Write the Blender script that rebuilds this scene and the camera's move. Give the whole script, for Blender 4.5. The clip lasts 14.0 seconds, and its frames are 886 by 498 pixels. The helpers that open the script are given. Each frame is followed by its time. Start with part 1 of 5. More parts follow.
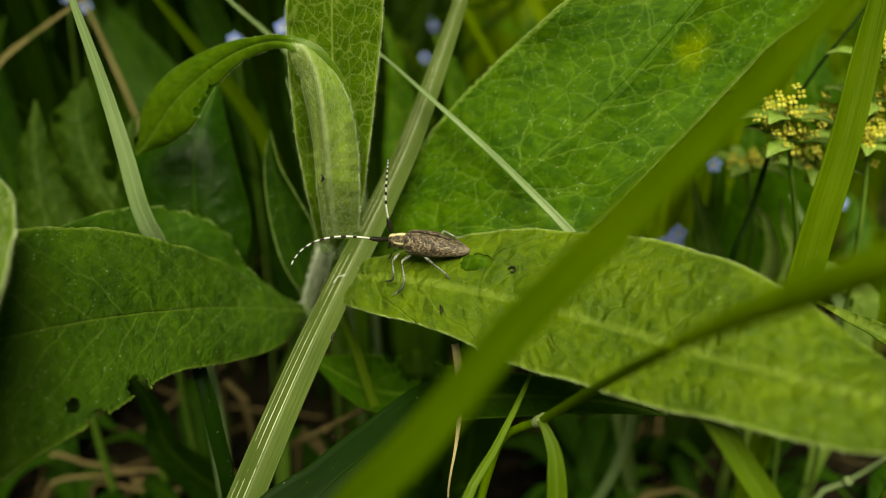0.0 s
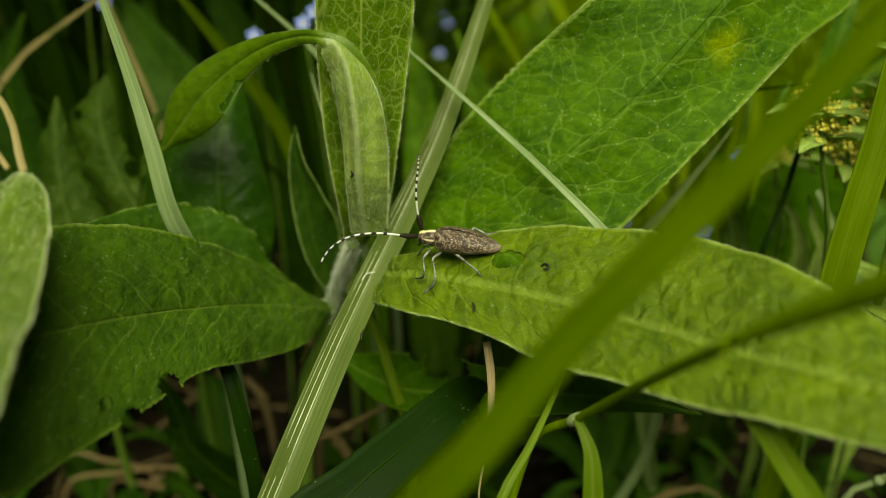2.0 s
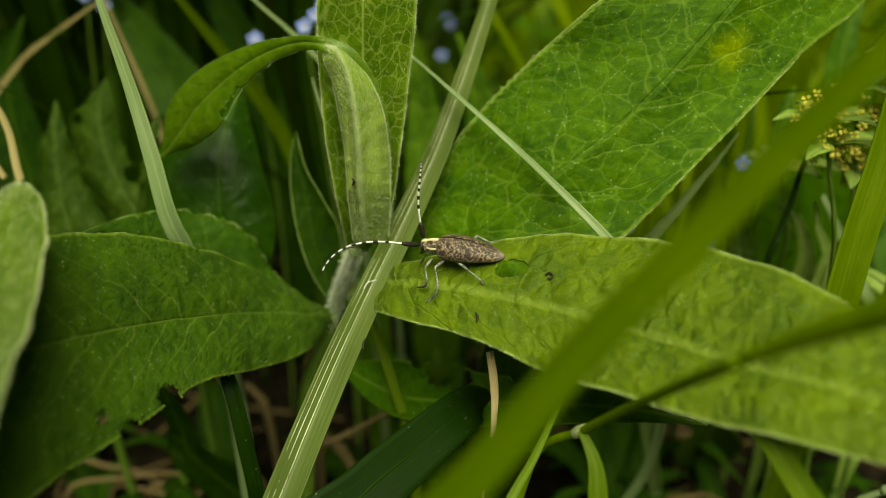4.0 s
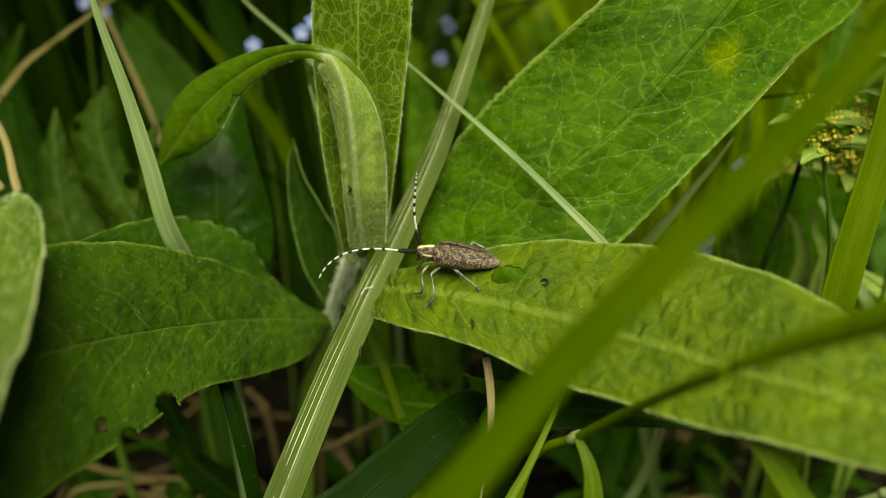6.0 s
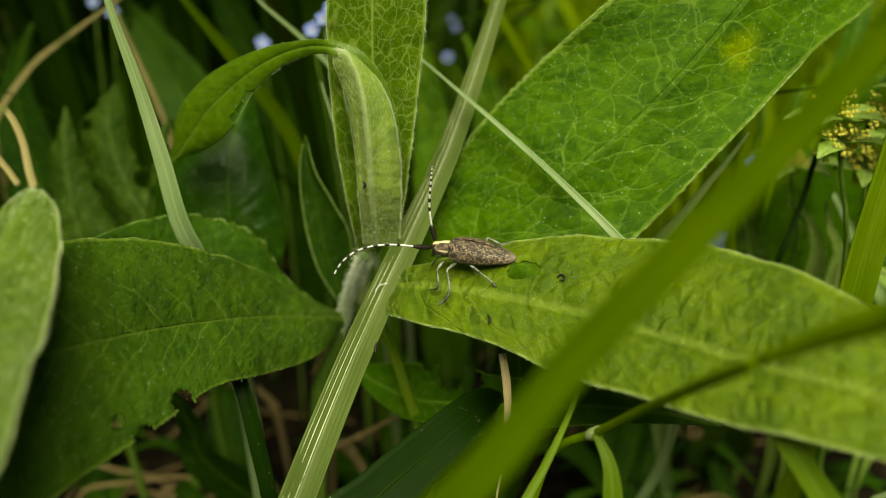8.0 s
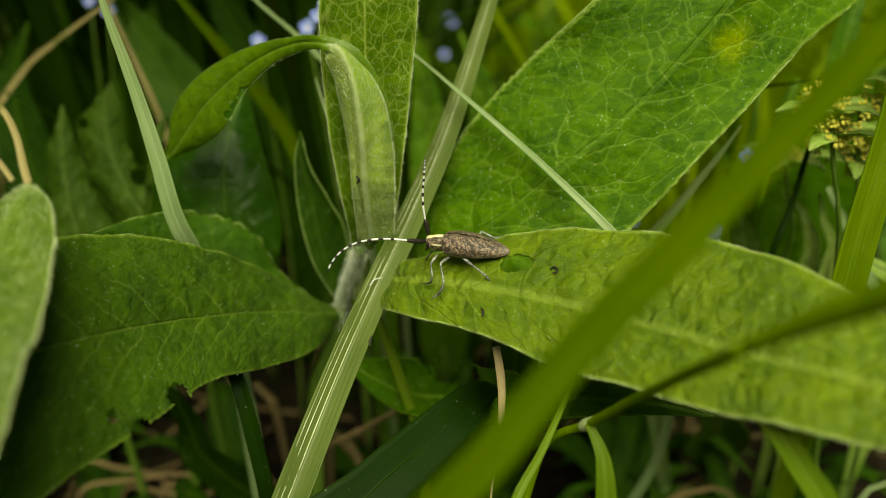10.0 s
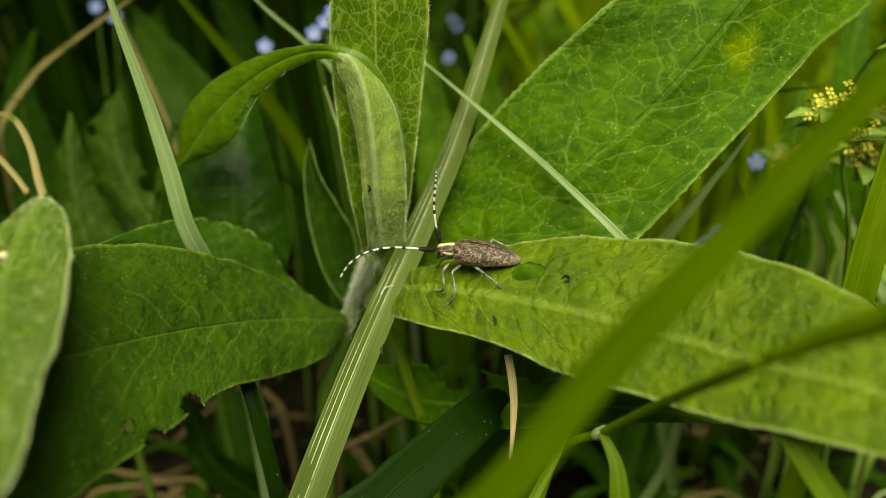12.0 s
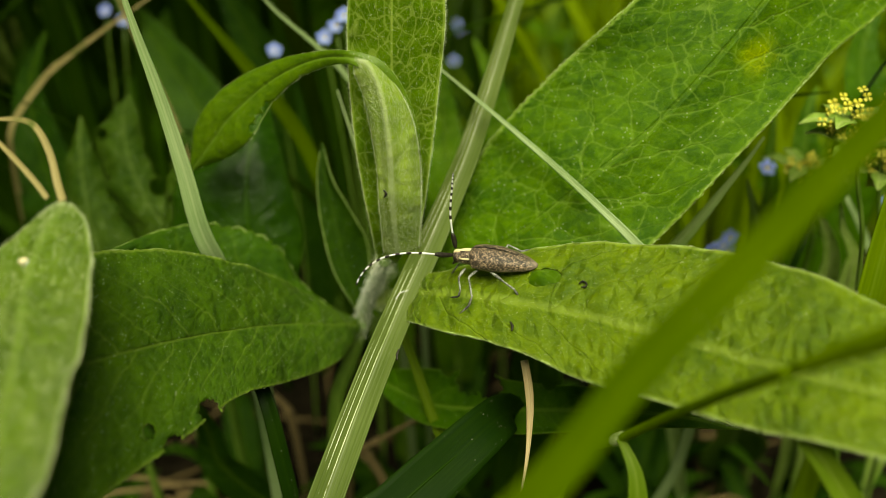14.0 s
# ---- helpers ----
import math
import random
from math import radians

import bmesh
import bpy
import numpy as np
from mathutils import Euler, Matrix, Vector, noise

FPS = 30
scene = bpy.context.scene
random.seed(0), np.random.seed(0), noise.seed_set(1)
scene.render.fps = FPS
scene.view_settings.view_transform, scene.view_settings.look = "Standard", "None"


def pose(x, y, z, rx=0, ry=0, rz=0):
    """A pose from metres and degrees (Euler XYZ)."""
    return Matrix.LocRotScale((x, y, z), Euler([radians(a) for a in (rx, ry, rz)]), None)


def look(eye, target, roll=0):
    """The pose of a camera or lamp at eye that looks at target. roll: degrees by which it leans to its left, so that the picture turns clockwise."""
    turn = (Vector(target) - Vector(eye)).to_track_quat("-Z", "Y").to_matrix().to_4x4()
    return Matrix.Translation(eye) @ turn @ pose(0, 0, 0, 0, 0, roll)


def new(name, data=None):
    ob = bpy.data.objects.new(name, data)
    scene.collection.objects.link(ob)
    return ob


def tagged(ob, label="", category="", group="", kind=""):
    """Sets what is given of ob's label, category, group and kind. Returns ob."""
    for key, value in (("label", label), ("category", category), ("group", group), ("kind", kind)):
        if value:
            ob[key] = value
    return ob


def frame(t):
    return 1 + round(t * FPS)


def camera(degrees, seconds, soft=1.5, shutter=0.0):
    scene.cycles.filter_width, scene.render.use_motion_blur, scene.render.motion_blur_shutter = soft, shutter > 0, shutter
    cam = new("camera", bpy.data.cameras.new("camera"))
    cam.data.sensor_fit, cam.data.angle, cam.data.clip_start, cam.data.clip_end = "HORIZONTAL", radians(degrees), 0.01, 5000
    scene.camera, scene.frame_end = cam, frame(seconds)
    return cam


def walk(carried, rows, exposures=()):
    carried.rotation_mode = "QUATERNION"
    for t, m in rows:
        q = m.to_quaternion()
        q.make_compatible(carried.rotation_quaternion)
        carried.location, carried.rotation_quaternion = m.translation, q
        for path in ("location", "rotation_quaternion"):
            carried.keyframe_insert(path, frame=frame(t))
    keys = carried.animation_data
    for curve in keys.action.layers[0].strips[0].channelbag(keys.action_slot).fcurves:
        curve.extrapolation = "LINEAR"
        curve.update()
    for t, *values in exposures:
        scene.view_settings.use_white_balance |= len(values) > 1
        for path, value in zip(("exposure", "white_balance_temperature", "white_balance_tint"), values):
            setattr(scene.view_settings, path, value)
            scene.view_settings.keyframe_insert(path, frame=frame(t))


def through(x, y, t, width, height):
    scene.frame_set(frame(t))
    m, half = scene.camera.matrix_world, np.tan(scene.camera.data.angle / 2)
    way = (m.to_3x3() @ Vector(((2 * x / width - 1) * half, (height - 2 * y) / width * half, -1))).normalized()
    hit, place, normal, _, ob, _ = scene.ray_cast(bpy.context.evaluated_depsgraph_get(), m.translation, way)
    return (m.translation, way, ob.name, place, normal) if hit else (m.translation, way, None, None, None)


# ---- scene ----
cam = camera(55.4, 14.0, soft=0.6)
METRES, EYE, TILT, LEAN, TURN = 0.033, 0.215, -25.0, 0.0, 0.0
ROWS = [
    (0.0, 0.0, 0.0, 0.0, 0.0, 0.0, -0.0),
    (0.5, -0.028, 0.0447, 0.0105, 0.11, -0.04, -0.01),
    (1.0, -0.1077, 0.0837, 0.0161, 0.22, -0.12, -0.04),
    (1.5, -0.1381, 0.0645, -0.0074, 0.32, -0.21, -0.03),
    (2.0, -0.1478, 0.0462, 0.0029, 0.39, -0.24, 0.01),
    (2.5, -0.1516, 0.0341, 0.0536, 0.4, -0.22, -0.03),
    (3.0, -0.1525, 0.0766, 0.0245, 0.43, -0.29, -0.04),
    (5.5, -0.1548, 0.1108, 0.0955, 0.69, -0.28, 0.13),
    (6.0, -0.115, 0.0836, 0.0874, 0.68, -0.2, 0.34),
    (6.5, -0.1428, 0.1011, 0.1088, 0.74, -0.03, 0.48),
    (7.0, -0.1951, 0.1287, 0.0712, 0.86, -0.07, 0.42),
    (7.5, -0.1981, 0.1327, 0.0634, 0.89, -0.17, 0.43),
    (8.0, -0.1862, 0.1093, 0.0619, 0.9, -0.18, 0.5),
    (10.5, -0.1423, 0.0707, 0.0249, 1.0, -0.28, 1.05),
    (11.0, -0.153, 0.0531, 0.025, 1.05, -0.29, 1.19),
    (11.5, -0.181, 0.0537, 0.0739, 1.05, -0.24, 1.24),
    (12.0, -0.2035, 0.0728, 0.0831, 1.03, -0.27, 1.1),
    (12.5, -0.2008, 0.0853, 0.1237, 0.91, -0.2, 1.07),
    (13.0, -0.2587, 0.1083, 0.1357, 0.91, -0.18, 1.07),
    (13.5, -0.2885, 0.0929, 0.1273, 0.96, -0.15, 1.1),
    (14.0, -0.3027, 0.0704, 0.1072, 0.97, -0.16, 1.03),
]

walk(cam, [(t, pose(0, 0, EYE, TILT, LEAN, TURN) @ pose(METRES * x, METRES * y, METRES * z, 90 + pitch, roll, yaw)) for t, x, y, z, yaw, pitch, roll in ROWS],
     exposures=[(0.0, -0.12, 8400, -11), (3.0, -0.08, 8400, -11), (5.5, -0.02, 8400, -10), (8.0, 0.04, 8400, -10), (10.5, 0.06, 8400, -9), (14.0, 0.16, 8400, -9)])
# close focus on the beetle, small lens opening
cam.data.dof.use_dof = True
cam.data.dof.focus_distance = 0.161
cam.data.dof.aperture_fstop = 9.0

# ---- light: bright overcast sky, high soft sun ----
SUN_ELEVATION, SUN_TURN = 57.0, 172.0
world = bpy.data.worlds.new("world")
scene.world = world
world.use_nodes = True
wn = world.node_tree.nodes
sky = wn.new("ShaderNodeTexSky")
sky.sky_type = "NISHITA"
sky.sun_disc = False
sky.sun_elevation = radians(SUN_ELEVATION)
sky.sun_rotation = radians(SUN_TURN)
sky.air_density, sky.dust_density, sky.ozone_density = 1.0, 4.0, 1.0
wn["Background"].inputs["Strength"].default_value = 0.022
world.node_tree.links.new(sky.outputs[0], wn["Background"].inputs["Color"])
sun = new("sun", bpy.data.lights.new("sun", "SUN"))
sun.data.energy, sun.data.angle, sun.data.color = 6.45, radians(42), (1.0, 0.96, 0.87)
sun.matrix_world = look((0, 0, 0), (-math.sin(radians(SUN_TURN)) * math.cos(radians(SUN_ELEVATION)),
                                   -math.cos(radians(SUN_TURN)) * math.cos(radians(SUN_ELEVATION)), -math.sin(radians(SUN_ELEVATION))))
sun.location = (0, 0, 3)

# ---- materials ----
def node_kit(name):
    mat = bpy.data.materials.new(name)
    mat.use_nodes = True
    tree = mat.node_tree
    bsdf = tree.nodes["Principled BSDF"]

    def add(kind, **sets):
        n = tree.nodes.new("ShaderNode" + kind)
        ins = sets.pop("ins", {})
        for key, value in sets.items():
            if key == "operation":
                n.operation = value
            elif key == "blend_type":
                n.blend_type = value
            elif key == "data_type":
                n.data_type = value
            elif key == "feature":
                n.feature = value
            elif key == "uv_map":
                n.uv_map = value
            elif key == "interpolation_type":
                n.interpolation_type = value
        for key, value in ins.items():
            if isinstance(value, bpy.types.NodeSocket):
                tree.links.new(value, n.inputs[key])
            else:
                n.inputs[key].default_value = value
        return n

    def calc(op, a, b=0.0, c=0.0):
        return add("Math", operation=op, ins={0: a, 1: b, 2: c}).outputs[0]

    def step(x, lo, hi, out_lo=0.0, out_hi=1.0):
        return add("MapRange", interpolation_type="SMOOTHSTEP", ins={0: x, 1: lo, 2: hi, 3: out_lo, 4: out_hi}).outputs[0]

    def blend(f, a, b, how="MIX"):
        n = add("MixRGB", blend_type=how, ins={0: f, 1: a, 2: b})
        return n.outputs[0]
    return mat, tree, bsdf, add, calc, step, blend


def rgb(r, g, b):
    return (r, g, b, 1.0)


def thin_tissue(tree, bsdf, add, colour, through_colour, amount, normal=None):
    """Leaf tissue: a surface that also lets part of the light through."""
    tl = add("BsdfTranslucent", ins={"Color": through_colour})
    mix = add("MixShader", ins={0: amount, 1: bsdf.outputs[0], 2: tl.outputs[0]})
    tree.links.new(colour, bsdf.inputs["Base Color"])
    if normal is not None:
        tree.links.new(normal, bsdf.inputs["Normal"])
        tree.links.new(normal, tl.inputs["Normal"])
    tree.links.new(mix.outputs[0], tree.nodes["Material Output"].inputs["Surface"])


def leaf_material(name, dark, light, vein, spacing=7.0, slope=0.9, net=0.55, vein_show=0.5, rib=0.5, rough=0.42, gloss=0.4,
                  relief=0.5, fuzz=0.0, through=0.3, blotch=None, net_show=0.35, rib_show=0.5, glint_dots=0.5, along=(1.0, 2.4, 1.0), grainy=0.14, stretch=(1.0, 1.0, 1.0), rib_depth=0.8):
    """Broad leaf with a midrib, curved side veins and a fine net. The map 'mm' holds millimetres along and across."""
    mat, tree, bsdf, add, calc, step, blend = node_kit(name)
    uv = add("UVMap", uv_map="mm")
    xy = add("SeparateXYZ", ins={0: uv.outputs[0]})
    u, v = xy.outputs[0], xy.outputs[1]
    a = calc("ABSOLUTE", v)
    wob = add("TexNoise", ins={"Vector": uv.outputs[0], "Scale": 0.12, "Detail": 2.0})
    wobble = calc("MULTIPLY_ADD", wob.outputs[0], 0.7, -0.35)
    side = calc("MULTIPLY", calc("GREATER_THAN", v, 0.0), 0.43)
    reach = calc("POWER", a, 1.15)
    phase = calc("ADD", calc("ADD", calc("SUBTRACT", calc("DIVIDE", u, spacing), calc("MULTIPLY", reach, slope / spacing)), side), wobble)
    tri_w = calc("PINGPONG", phase, 0.5)
    fade = step(a, 1.0, 16.0, 0.055, 0.02)
    second = calc("SUBTRACT", 1.0, calc("SMOOTH_MIN", calc("DIVIDE", tri_w, fade), 1.0, 0.3))
    second = calc("MAXIMUM", second, 0.0)
    midrib = step(a, rib * 0.35, rib, 1.0, 0.0)
    warp = add("TexNoise", ins={"Vector": uv.outputs[0], "Scale": 0.5, "Detail": 2.0})
    bent = add("VectorMath", operation="MULTIPLY_ADD", ins={0: warp.outputs["Color"], 1: (1.6, 1.6, 0.0), 2: uv.outputs[0]})
    bent = add("VectorMath", operation="MULTIPLY", ins={0: bent.outputs[0], 1: stretch})
    cells = add("TexVoronoi", feature="DISTANCE_TO_EDGE", ins={"Vector": bent.outputs[0], "Scale": net})
    netline = step(cells.outputs["Distance"], 0.0, 0.2 * net, 1.0, 0.0)
    cells2 = add("TexVoronoi", feature="DISTANCE_TO_EDGE", ins={"Vector": bent.outputs[0], "Scale": net * 3.1})
    fine = step(cells2.outputs["Distance"], 0.0, 0.36 * net, 1.0, 0.0)
    big = add("TexNoise", ins={"Vector": uv.outputs[0], "Scale": 0.07, "Detail": 3.0, "Roughness": 0.6})
    grain = add("TexNoise", ins={"Vector": uv.outputs[0], "Scale": 2.6, "Detail": 4.0, "Roughness": 0.7})
    patchy = add("TexNoise", ins={"Vector": uv.outputs[0], "Scale": 0.45, "Detail": 3.0, "Roughness": 0.55, "Distortion": 0.8})
    tone = calc("ADD", calc("MULTIPLY", step(big.outputs[0], 0.3, 0.7), 0.45), calc("MULTIPLY", step(grain.outputs[0], 0.42, 0.60), grainy))
    tone = calc("ADD", tone, calc("MULTIPLY", step(patchy.outputs[0], 0.38, 0.64), 0.55 - grainy))
    colour = blend(tone, dark, light)
    rimmap = add("UVMap", uv_map="unit")
    rim = step(add("SeparateXYZ", ins={0: rimmap.outputs[0]}).outputs[1], 0.955, 0.985)
    colour = blend(calc("MULTIPLY", fine, net_show * 0.3), colour, vein)
    colour = blend(calc("MULTIPLY", netline, net_show), colour, vein)
    if blotch:
        # a yellowed patch round one spot of the leaf
        tint, bu, bv, reach_mm = blotch
        far = calc("SQRT", calc("ADD", calc("POWER", calc("SUBTRACT", u, bu), 2.0), calc("POWER", calc("SUBTRACT", v, bv), 2.0)))
        patch = calc("MULTIPLY", step(calc("ADD", far, calc("MULTIPLY", wob.outputs[0], 8.0)), 3.5, 3.5 + reach_mm, 1.0, 0.0), calc("MULTIPLY_ADD", fine, 0.4, step(big.outputs[0], 0.35, 0.6, 0.05, 0.5)))
        colour = blend(patch, colour, tint)
    colour = blend(calc("MULTIPLY", second, vein_show), colour, vein)
    colour = blend(calc("MULTIPLY", midrib, rib_show), colour, vein)
    colour = blend(calc("MULTIPLY", rim, 0.55), colour, vein)
    if fuzz > 0:
        hairs = add("TexNoise", ins={"Vector": add("VectorMath", operation="MULTIPLY", ins={0: uv.outputs[0], 1: along}).outputs[0],
                                     "Scale": 3.2, "Detail": 3.0, "Roughness": 0.8, "Distortion": 1.2})
        down = calc("MULTIPLY", step(hairs.outputs[0], 0.48, 0.66), fuzz)
        colour = blend(down, colour, rgb(0.55, 0.62, 0.42))
    # pale dots paint tiny glints onto the leaf
    specks = add("TexVoronoi", ins={"Vector": uv.outputs[0], "Scale": 1.1})
    glint_dot = calc("MULTIPLY", step(specks.outputs["Distance"], 0.08, 0.16, 1.0, 0.0), step(patchy.outputs[0], 0.45, 0.55))
    colour = blend(calc("MULTIPLY", glint_dot, glint_dots), colour, rgb(0.5, 0.58, 0.36))
    pillow = step(cells.outputs["Distance"], 0.0, 0.45)
    height = calc("ADD", calc("MULTIPLY", calc("ADD", calc("MULTIPLY", second, -0.3), calc("MULTIPLY", pillow, 0.9)), relief),
                  calc("ADD", calc("MULTIPLY", fine, -0.07), calc("MULTIPLY", grain.outputs[0], 2.4 * grainy)))
    height = calc("ADD", height, calc("MULTIPLY", midrib, -rib_depth * relief))
    bump = add("Bump", ins={"Height": height, "Strength": 0.8, "Distance": 0.0004})
    bsdf.inputs["Roughness"].default_value = rough
    tree.links.new(calc("MULTIPLY_ADD", grain.outputs[0], 0.25, rough - 0.12), bsdf.inputs["Roughness"])
    bsdf.inputs["Specular IOR Level"].default_value = gloss
    if fuzz > 0.2:
        bsdf.inputs["Sheen Weight"].default_value = 0.1
        bsdf.inputs["Sheen Roughness"].default_value = 0.5
    lit = blend(0.75, colour, rgb(0.28, 0.42, 0.01), "MIX")
    thin_tissue(tree, bsdf, add, colour, lit, through, bump.outputs[0])
    return mat


def grass_material(name, dark, light, line, pitch=0.42, line_show=0.35, rough=0.4, gloss=0.4, through=0.3, dry=None, dry_at=0.6, dust=0.35, rib_height=0.5, keel_show=0.4):
    """Grass blade with fine parallel ribs along its length."""
    mat, tree, bsdf, add, calc, step, blend = node_kit(name)
    uv = add("UVMap", uv_map="mm")
    xy = add("SeparateXYZ", ins={0: uv.outputs[0]})
    u, v = xy.outputs[0], xy.outputs[1]
    drift = add("TexNoise", ins={"Vector": add("VectorMath", operation="MULTIPLY", ins={0: uv.outputs[0], 1: (0.02, 0.9, 1.0)}).outputs[0], "Scale": 1.0, "Detail": 3.0})
    ribs = calc("PINGPONG", calc("DIVIDE", calc("ADD", v, calc("MULTIPLY", drift.outputs[0], 0.3)), pitch), 0.5)
    rib = step(ribs, 0.0, 0.16, 1.0, 0.0)
    streak = add("TexNoise", ins={"Vector": add("VectorMath", operation="MULTIPLY", ins={0: uv.outputs[0], 1: (0.05, 2.4, 1.0)}).outputs[0], "Scale": 1.0, "Detail": 4.0, "Roughness": 0.7})
    big = add("TexNoise", ins={"Vector": uv.outputs[0], "Scale": 0.05, "Detail": 3.0})
    tone = calc("ADD", calc("MULTIPLY", step(streak.outputs[0], 0.32, 0.68), 0.6), calc("MULTIPLY", step(big.outputs[0], 0.35, 0.7), 0.4))
    colour = blend(tone, dark, light)
    colour = blend(calc("MULTIPLY", rib, line_show), colour, line)
    mid = step(calc("ABSOLUTE", v), 0.05, 0.28, 1.0, 0.0)
    colour = blend(calc("MULTIPLY", mid, keel_show), colour, line)
    if dry:
        patch = add("TexNoise", ins={"Vector": uv.outputs[0], "Scale": 0.09, "Detail": 4.0})
        colour = blend(step(patch.outputs[0], dry_at, dry_at + 0.12), colour, dry)
    speck = add("TexVoronoi", ins={"Vector": uv.outputs[0], "Scale": 0.9})
    some = step(add("TexNoise", ins={"Vector": uv.outputs[0], "Scale": 0.35, "Detail": 3.0}).outputs[0], 0.47, 0.6)
    colour = blend(calc("MULTIPLY", calc("MULTIPLY", step(speck.outputs["Distance"], 0.06, 0.13, 1.0, 0.0), some), dust), colour, rgb(0.5, 0.52, 0.36))
    info = add("ObjectInfo")
    colour = blend(calc("MULTIPLY", info.outputs["Random"], 0.3), colour, rgb(0.0, 0.004, 0.0))
    height = calc("ADD", calc("MULTIPLY", rib, rib_height), calc("MULTIPLY", streak.outputs[0], 0.5))
    bump = add("Bump", ins={"Height": height, "Strength": 0.6, "Distance": 0.0002})
    bsdf.inputs["Roughness"].default_value = rough
    bsdf.inputs["Specular IOR Level"].default_value = gloss
    lit = blend(0.6, colour, rgb(0.28, 0.40, 0.01))
    thin_tissue(tree, bsdf, add, colour, lit, through, bump.outputs[0])
    return mat


def plain_material(name, dark, light, scale=900.0, rough=0.6, gloss=0.3, bump_mm=0.1, sheen=0.0, stretch=(1, 1, 1), low=0.35, high=0.65):
    """Grainy two-tone surface in object space (scale per metre)."""
    mat, tree, bsdf, add, calc, step, blend = node_kit(name)
    co = add("TexCoord")
    vec = add("VectorMath", operation="MULTIPLY", ins={0: co.outputs["Object"], 1: stretch}).outputs[0]
    n1 = add("TexNoise", ins={"Vector": vec, "Scale": scale, "Detail": 4.0, "Roughness": 0.65})
    n2 = add("TexNoise", ins={"Vector": vec, "Scale": scale * 0.17, "Detail": 2.0})
    f = calc("ADD", calc("MULTIPLY", step(n1.outputs[0], low, high), 0.6), calc("MULTIPLY", step(n2.outputs[0], 0.35, 0.65), 0.4))
    tree.links.new(blend(f, dark, light), bsdf.inputs["Base Color"])
    bump = add("Bump", ins={"Height": n1.outputs[0], "Strength": 0.7, "Distance": bump_mm * 0.001})
    tree.links.new(bump.outputs[0], bsdf.inputs["Normal"])
    bsdf.inputs["Roughness"].default_value = rough
    bsdf.inputs["Specular IOR Level"].default_value = gloss
    bsdf.inputs["Sheen Weight"].default_value = sheen
    return mat


LEAF_BRIGHT = leaf_material("leaf_bright", rgb(0.036, 0.082, 0.001), rgb(0.145, 0.22, 0.002), rgb(0.28, 0.38, 0.06), spacing=11.0, vein_show=0.1, rough=0.45,
                            gloss=0.12, relief=1.7, fuzz=0.1, through=0.2, net=0.3, net_show=0.06, rib=1.4, rib_show=0.3, rib_depth=0.15, grainy=0.24, stretch=(1.1, 0.75, 1.0), glint_dots=0.35)
LEAF_MID = leaf_material("leaf_mid", rgb(0.014, 0.058, 0.001), rgb(0.08, 0.172, 0.002), rgb(0.23, 0.36, 0.05), spacing=13.0, vein_show=0.26, rough=0.55, gloss=0.08,
                         relief=1.0, fuzz=0.03, through=0.19, blotch=(rgb(0.36, 0.44, 0.005), 107.0, 8.0, 8.0), net=0.15, net_show=0.29, rib=0.8, rib_show=0.06, grainy=0.17, glint_dots=0.8, rib_depth=1.3)
LEAF_FRESH = leaf_material("leaf_fresh", rgb(0.02, 0.075, 0.001), rgb(0.06, 0.15, 0.003), rgb(0.16, 0.28, 0.03), spacing=12.0, vein_show=0.2, rough=0.5, gloss=0.15,
                           relief=0.7, through=0.3, net=0.25, net_show=0.12, rib=0.6)
LEAF_POINTED = leaf_material("leaf_pointed", rgb(0.008, 0.032, 0.001), rgb(0.026, 0.07, 0.002), rgb(0.1, 0.19, 0.02), spacing=12.0, vein_show=0.05, rough=0.5, gloss=0.12,
                             relief=0.5, through=0.25, net=0.25, net_show=0.1, rib=0.6, rib_show=0.12)
LEAF_PALE = leaf_material("leaf_pale", rgb(0.18, 0.33, 0.03), rgb(0.36, 0.5, 0.12), rgb(0.4, 0.5, 0.16), spacing=6.0, vein_show=0.3, rough=0.5, gloss=0.25,
                          relief=0.6, through=0.35, net=0.4, net_show=0.15, rib=0.5)
LEAF_ARCH = leaf_material("leaf_arch", rgb(0.05, 0.12, 0.002), rgb(0.12, 0.22, 0.004), rgb(0.2, 0.32, 0.05), spacing=10.0, vein_show=0.15, rough=0.35, gloss=0.4,
                          relief=0.3, fuzz=0.03, through=0.3, net=0.3, net_show=0.12, rib=0.6, rib_show=0.3)
LEAF_DARK = leaf_material("leaf_dark", rgb(0.010, 0.042, 0.001), rgb(0.04, 0.105, 0.002), rgb(0.11, 0.2, 0.012), spacing=17.0, vein_show=0.3, rough=0.5, gloss=0.1,
                          relief=0.7, fuzz=0.04, through=0.2, net=0.26, net_show=0.10, rib=0.55, rib_show=0.45)
LEAF_OLIVE = leaf_material("leaf_olive", rgb(0.014, 0.05, 0.001), rgb(0.062, 0.14, 0.002), rgb(0.2, 0.3, 0.04), spacing=9.0, vein_show=0.36, rough=0.5, gloss=0.06,
                           relief=0.5, fuzz=0.08, through=0.25, net=0.4, net_show=0.08, rib=0.5, rib_show=0.28, glint_dots=0.9, grainy=0.24, rib_depth=1.2)
# leaf green darkened to stand for the shade behind and below
LEAF_SHADE_PAINT = leaf_material("leaf_shade_paint", rgb(0.005, 0.022, 0.001), rgb(0.016, 0.048, 0.002), rgb(0.05, 0.1, 0.006), spacing=12.0, vein_show=0.35, rough=0.6, gloss=0.04,
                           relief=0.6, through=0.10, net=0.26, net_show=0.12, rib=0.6)
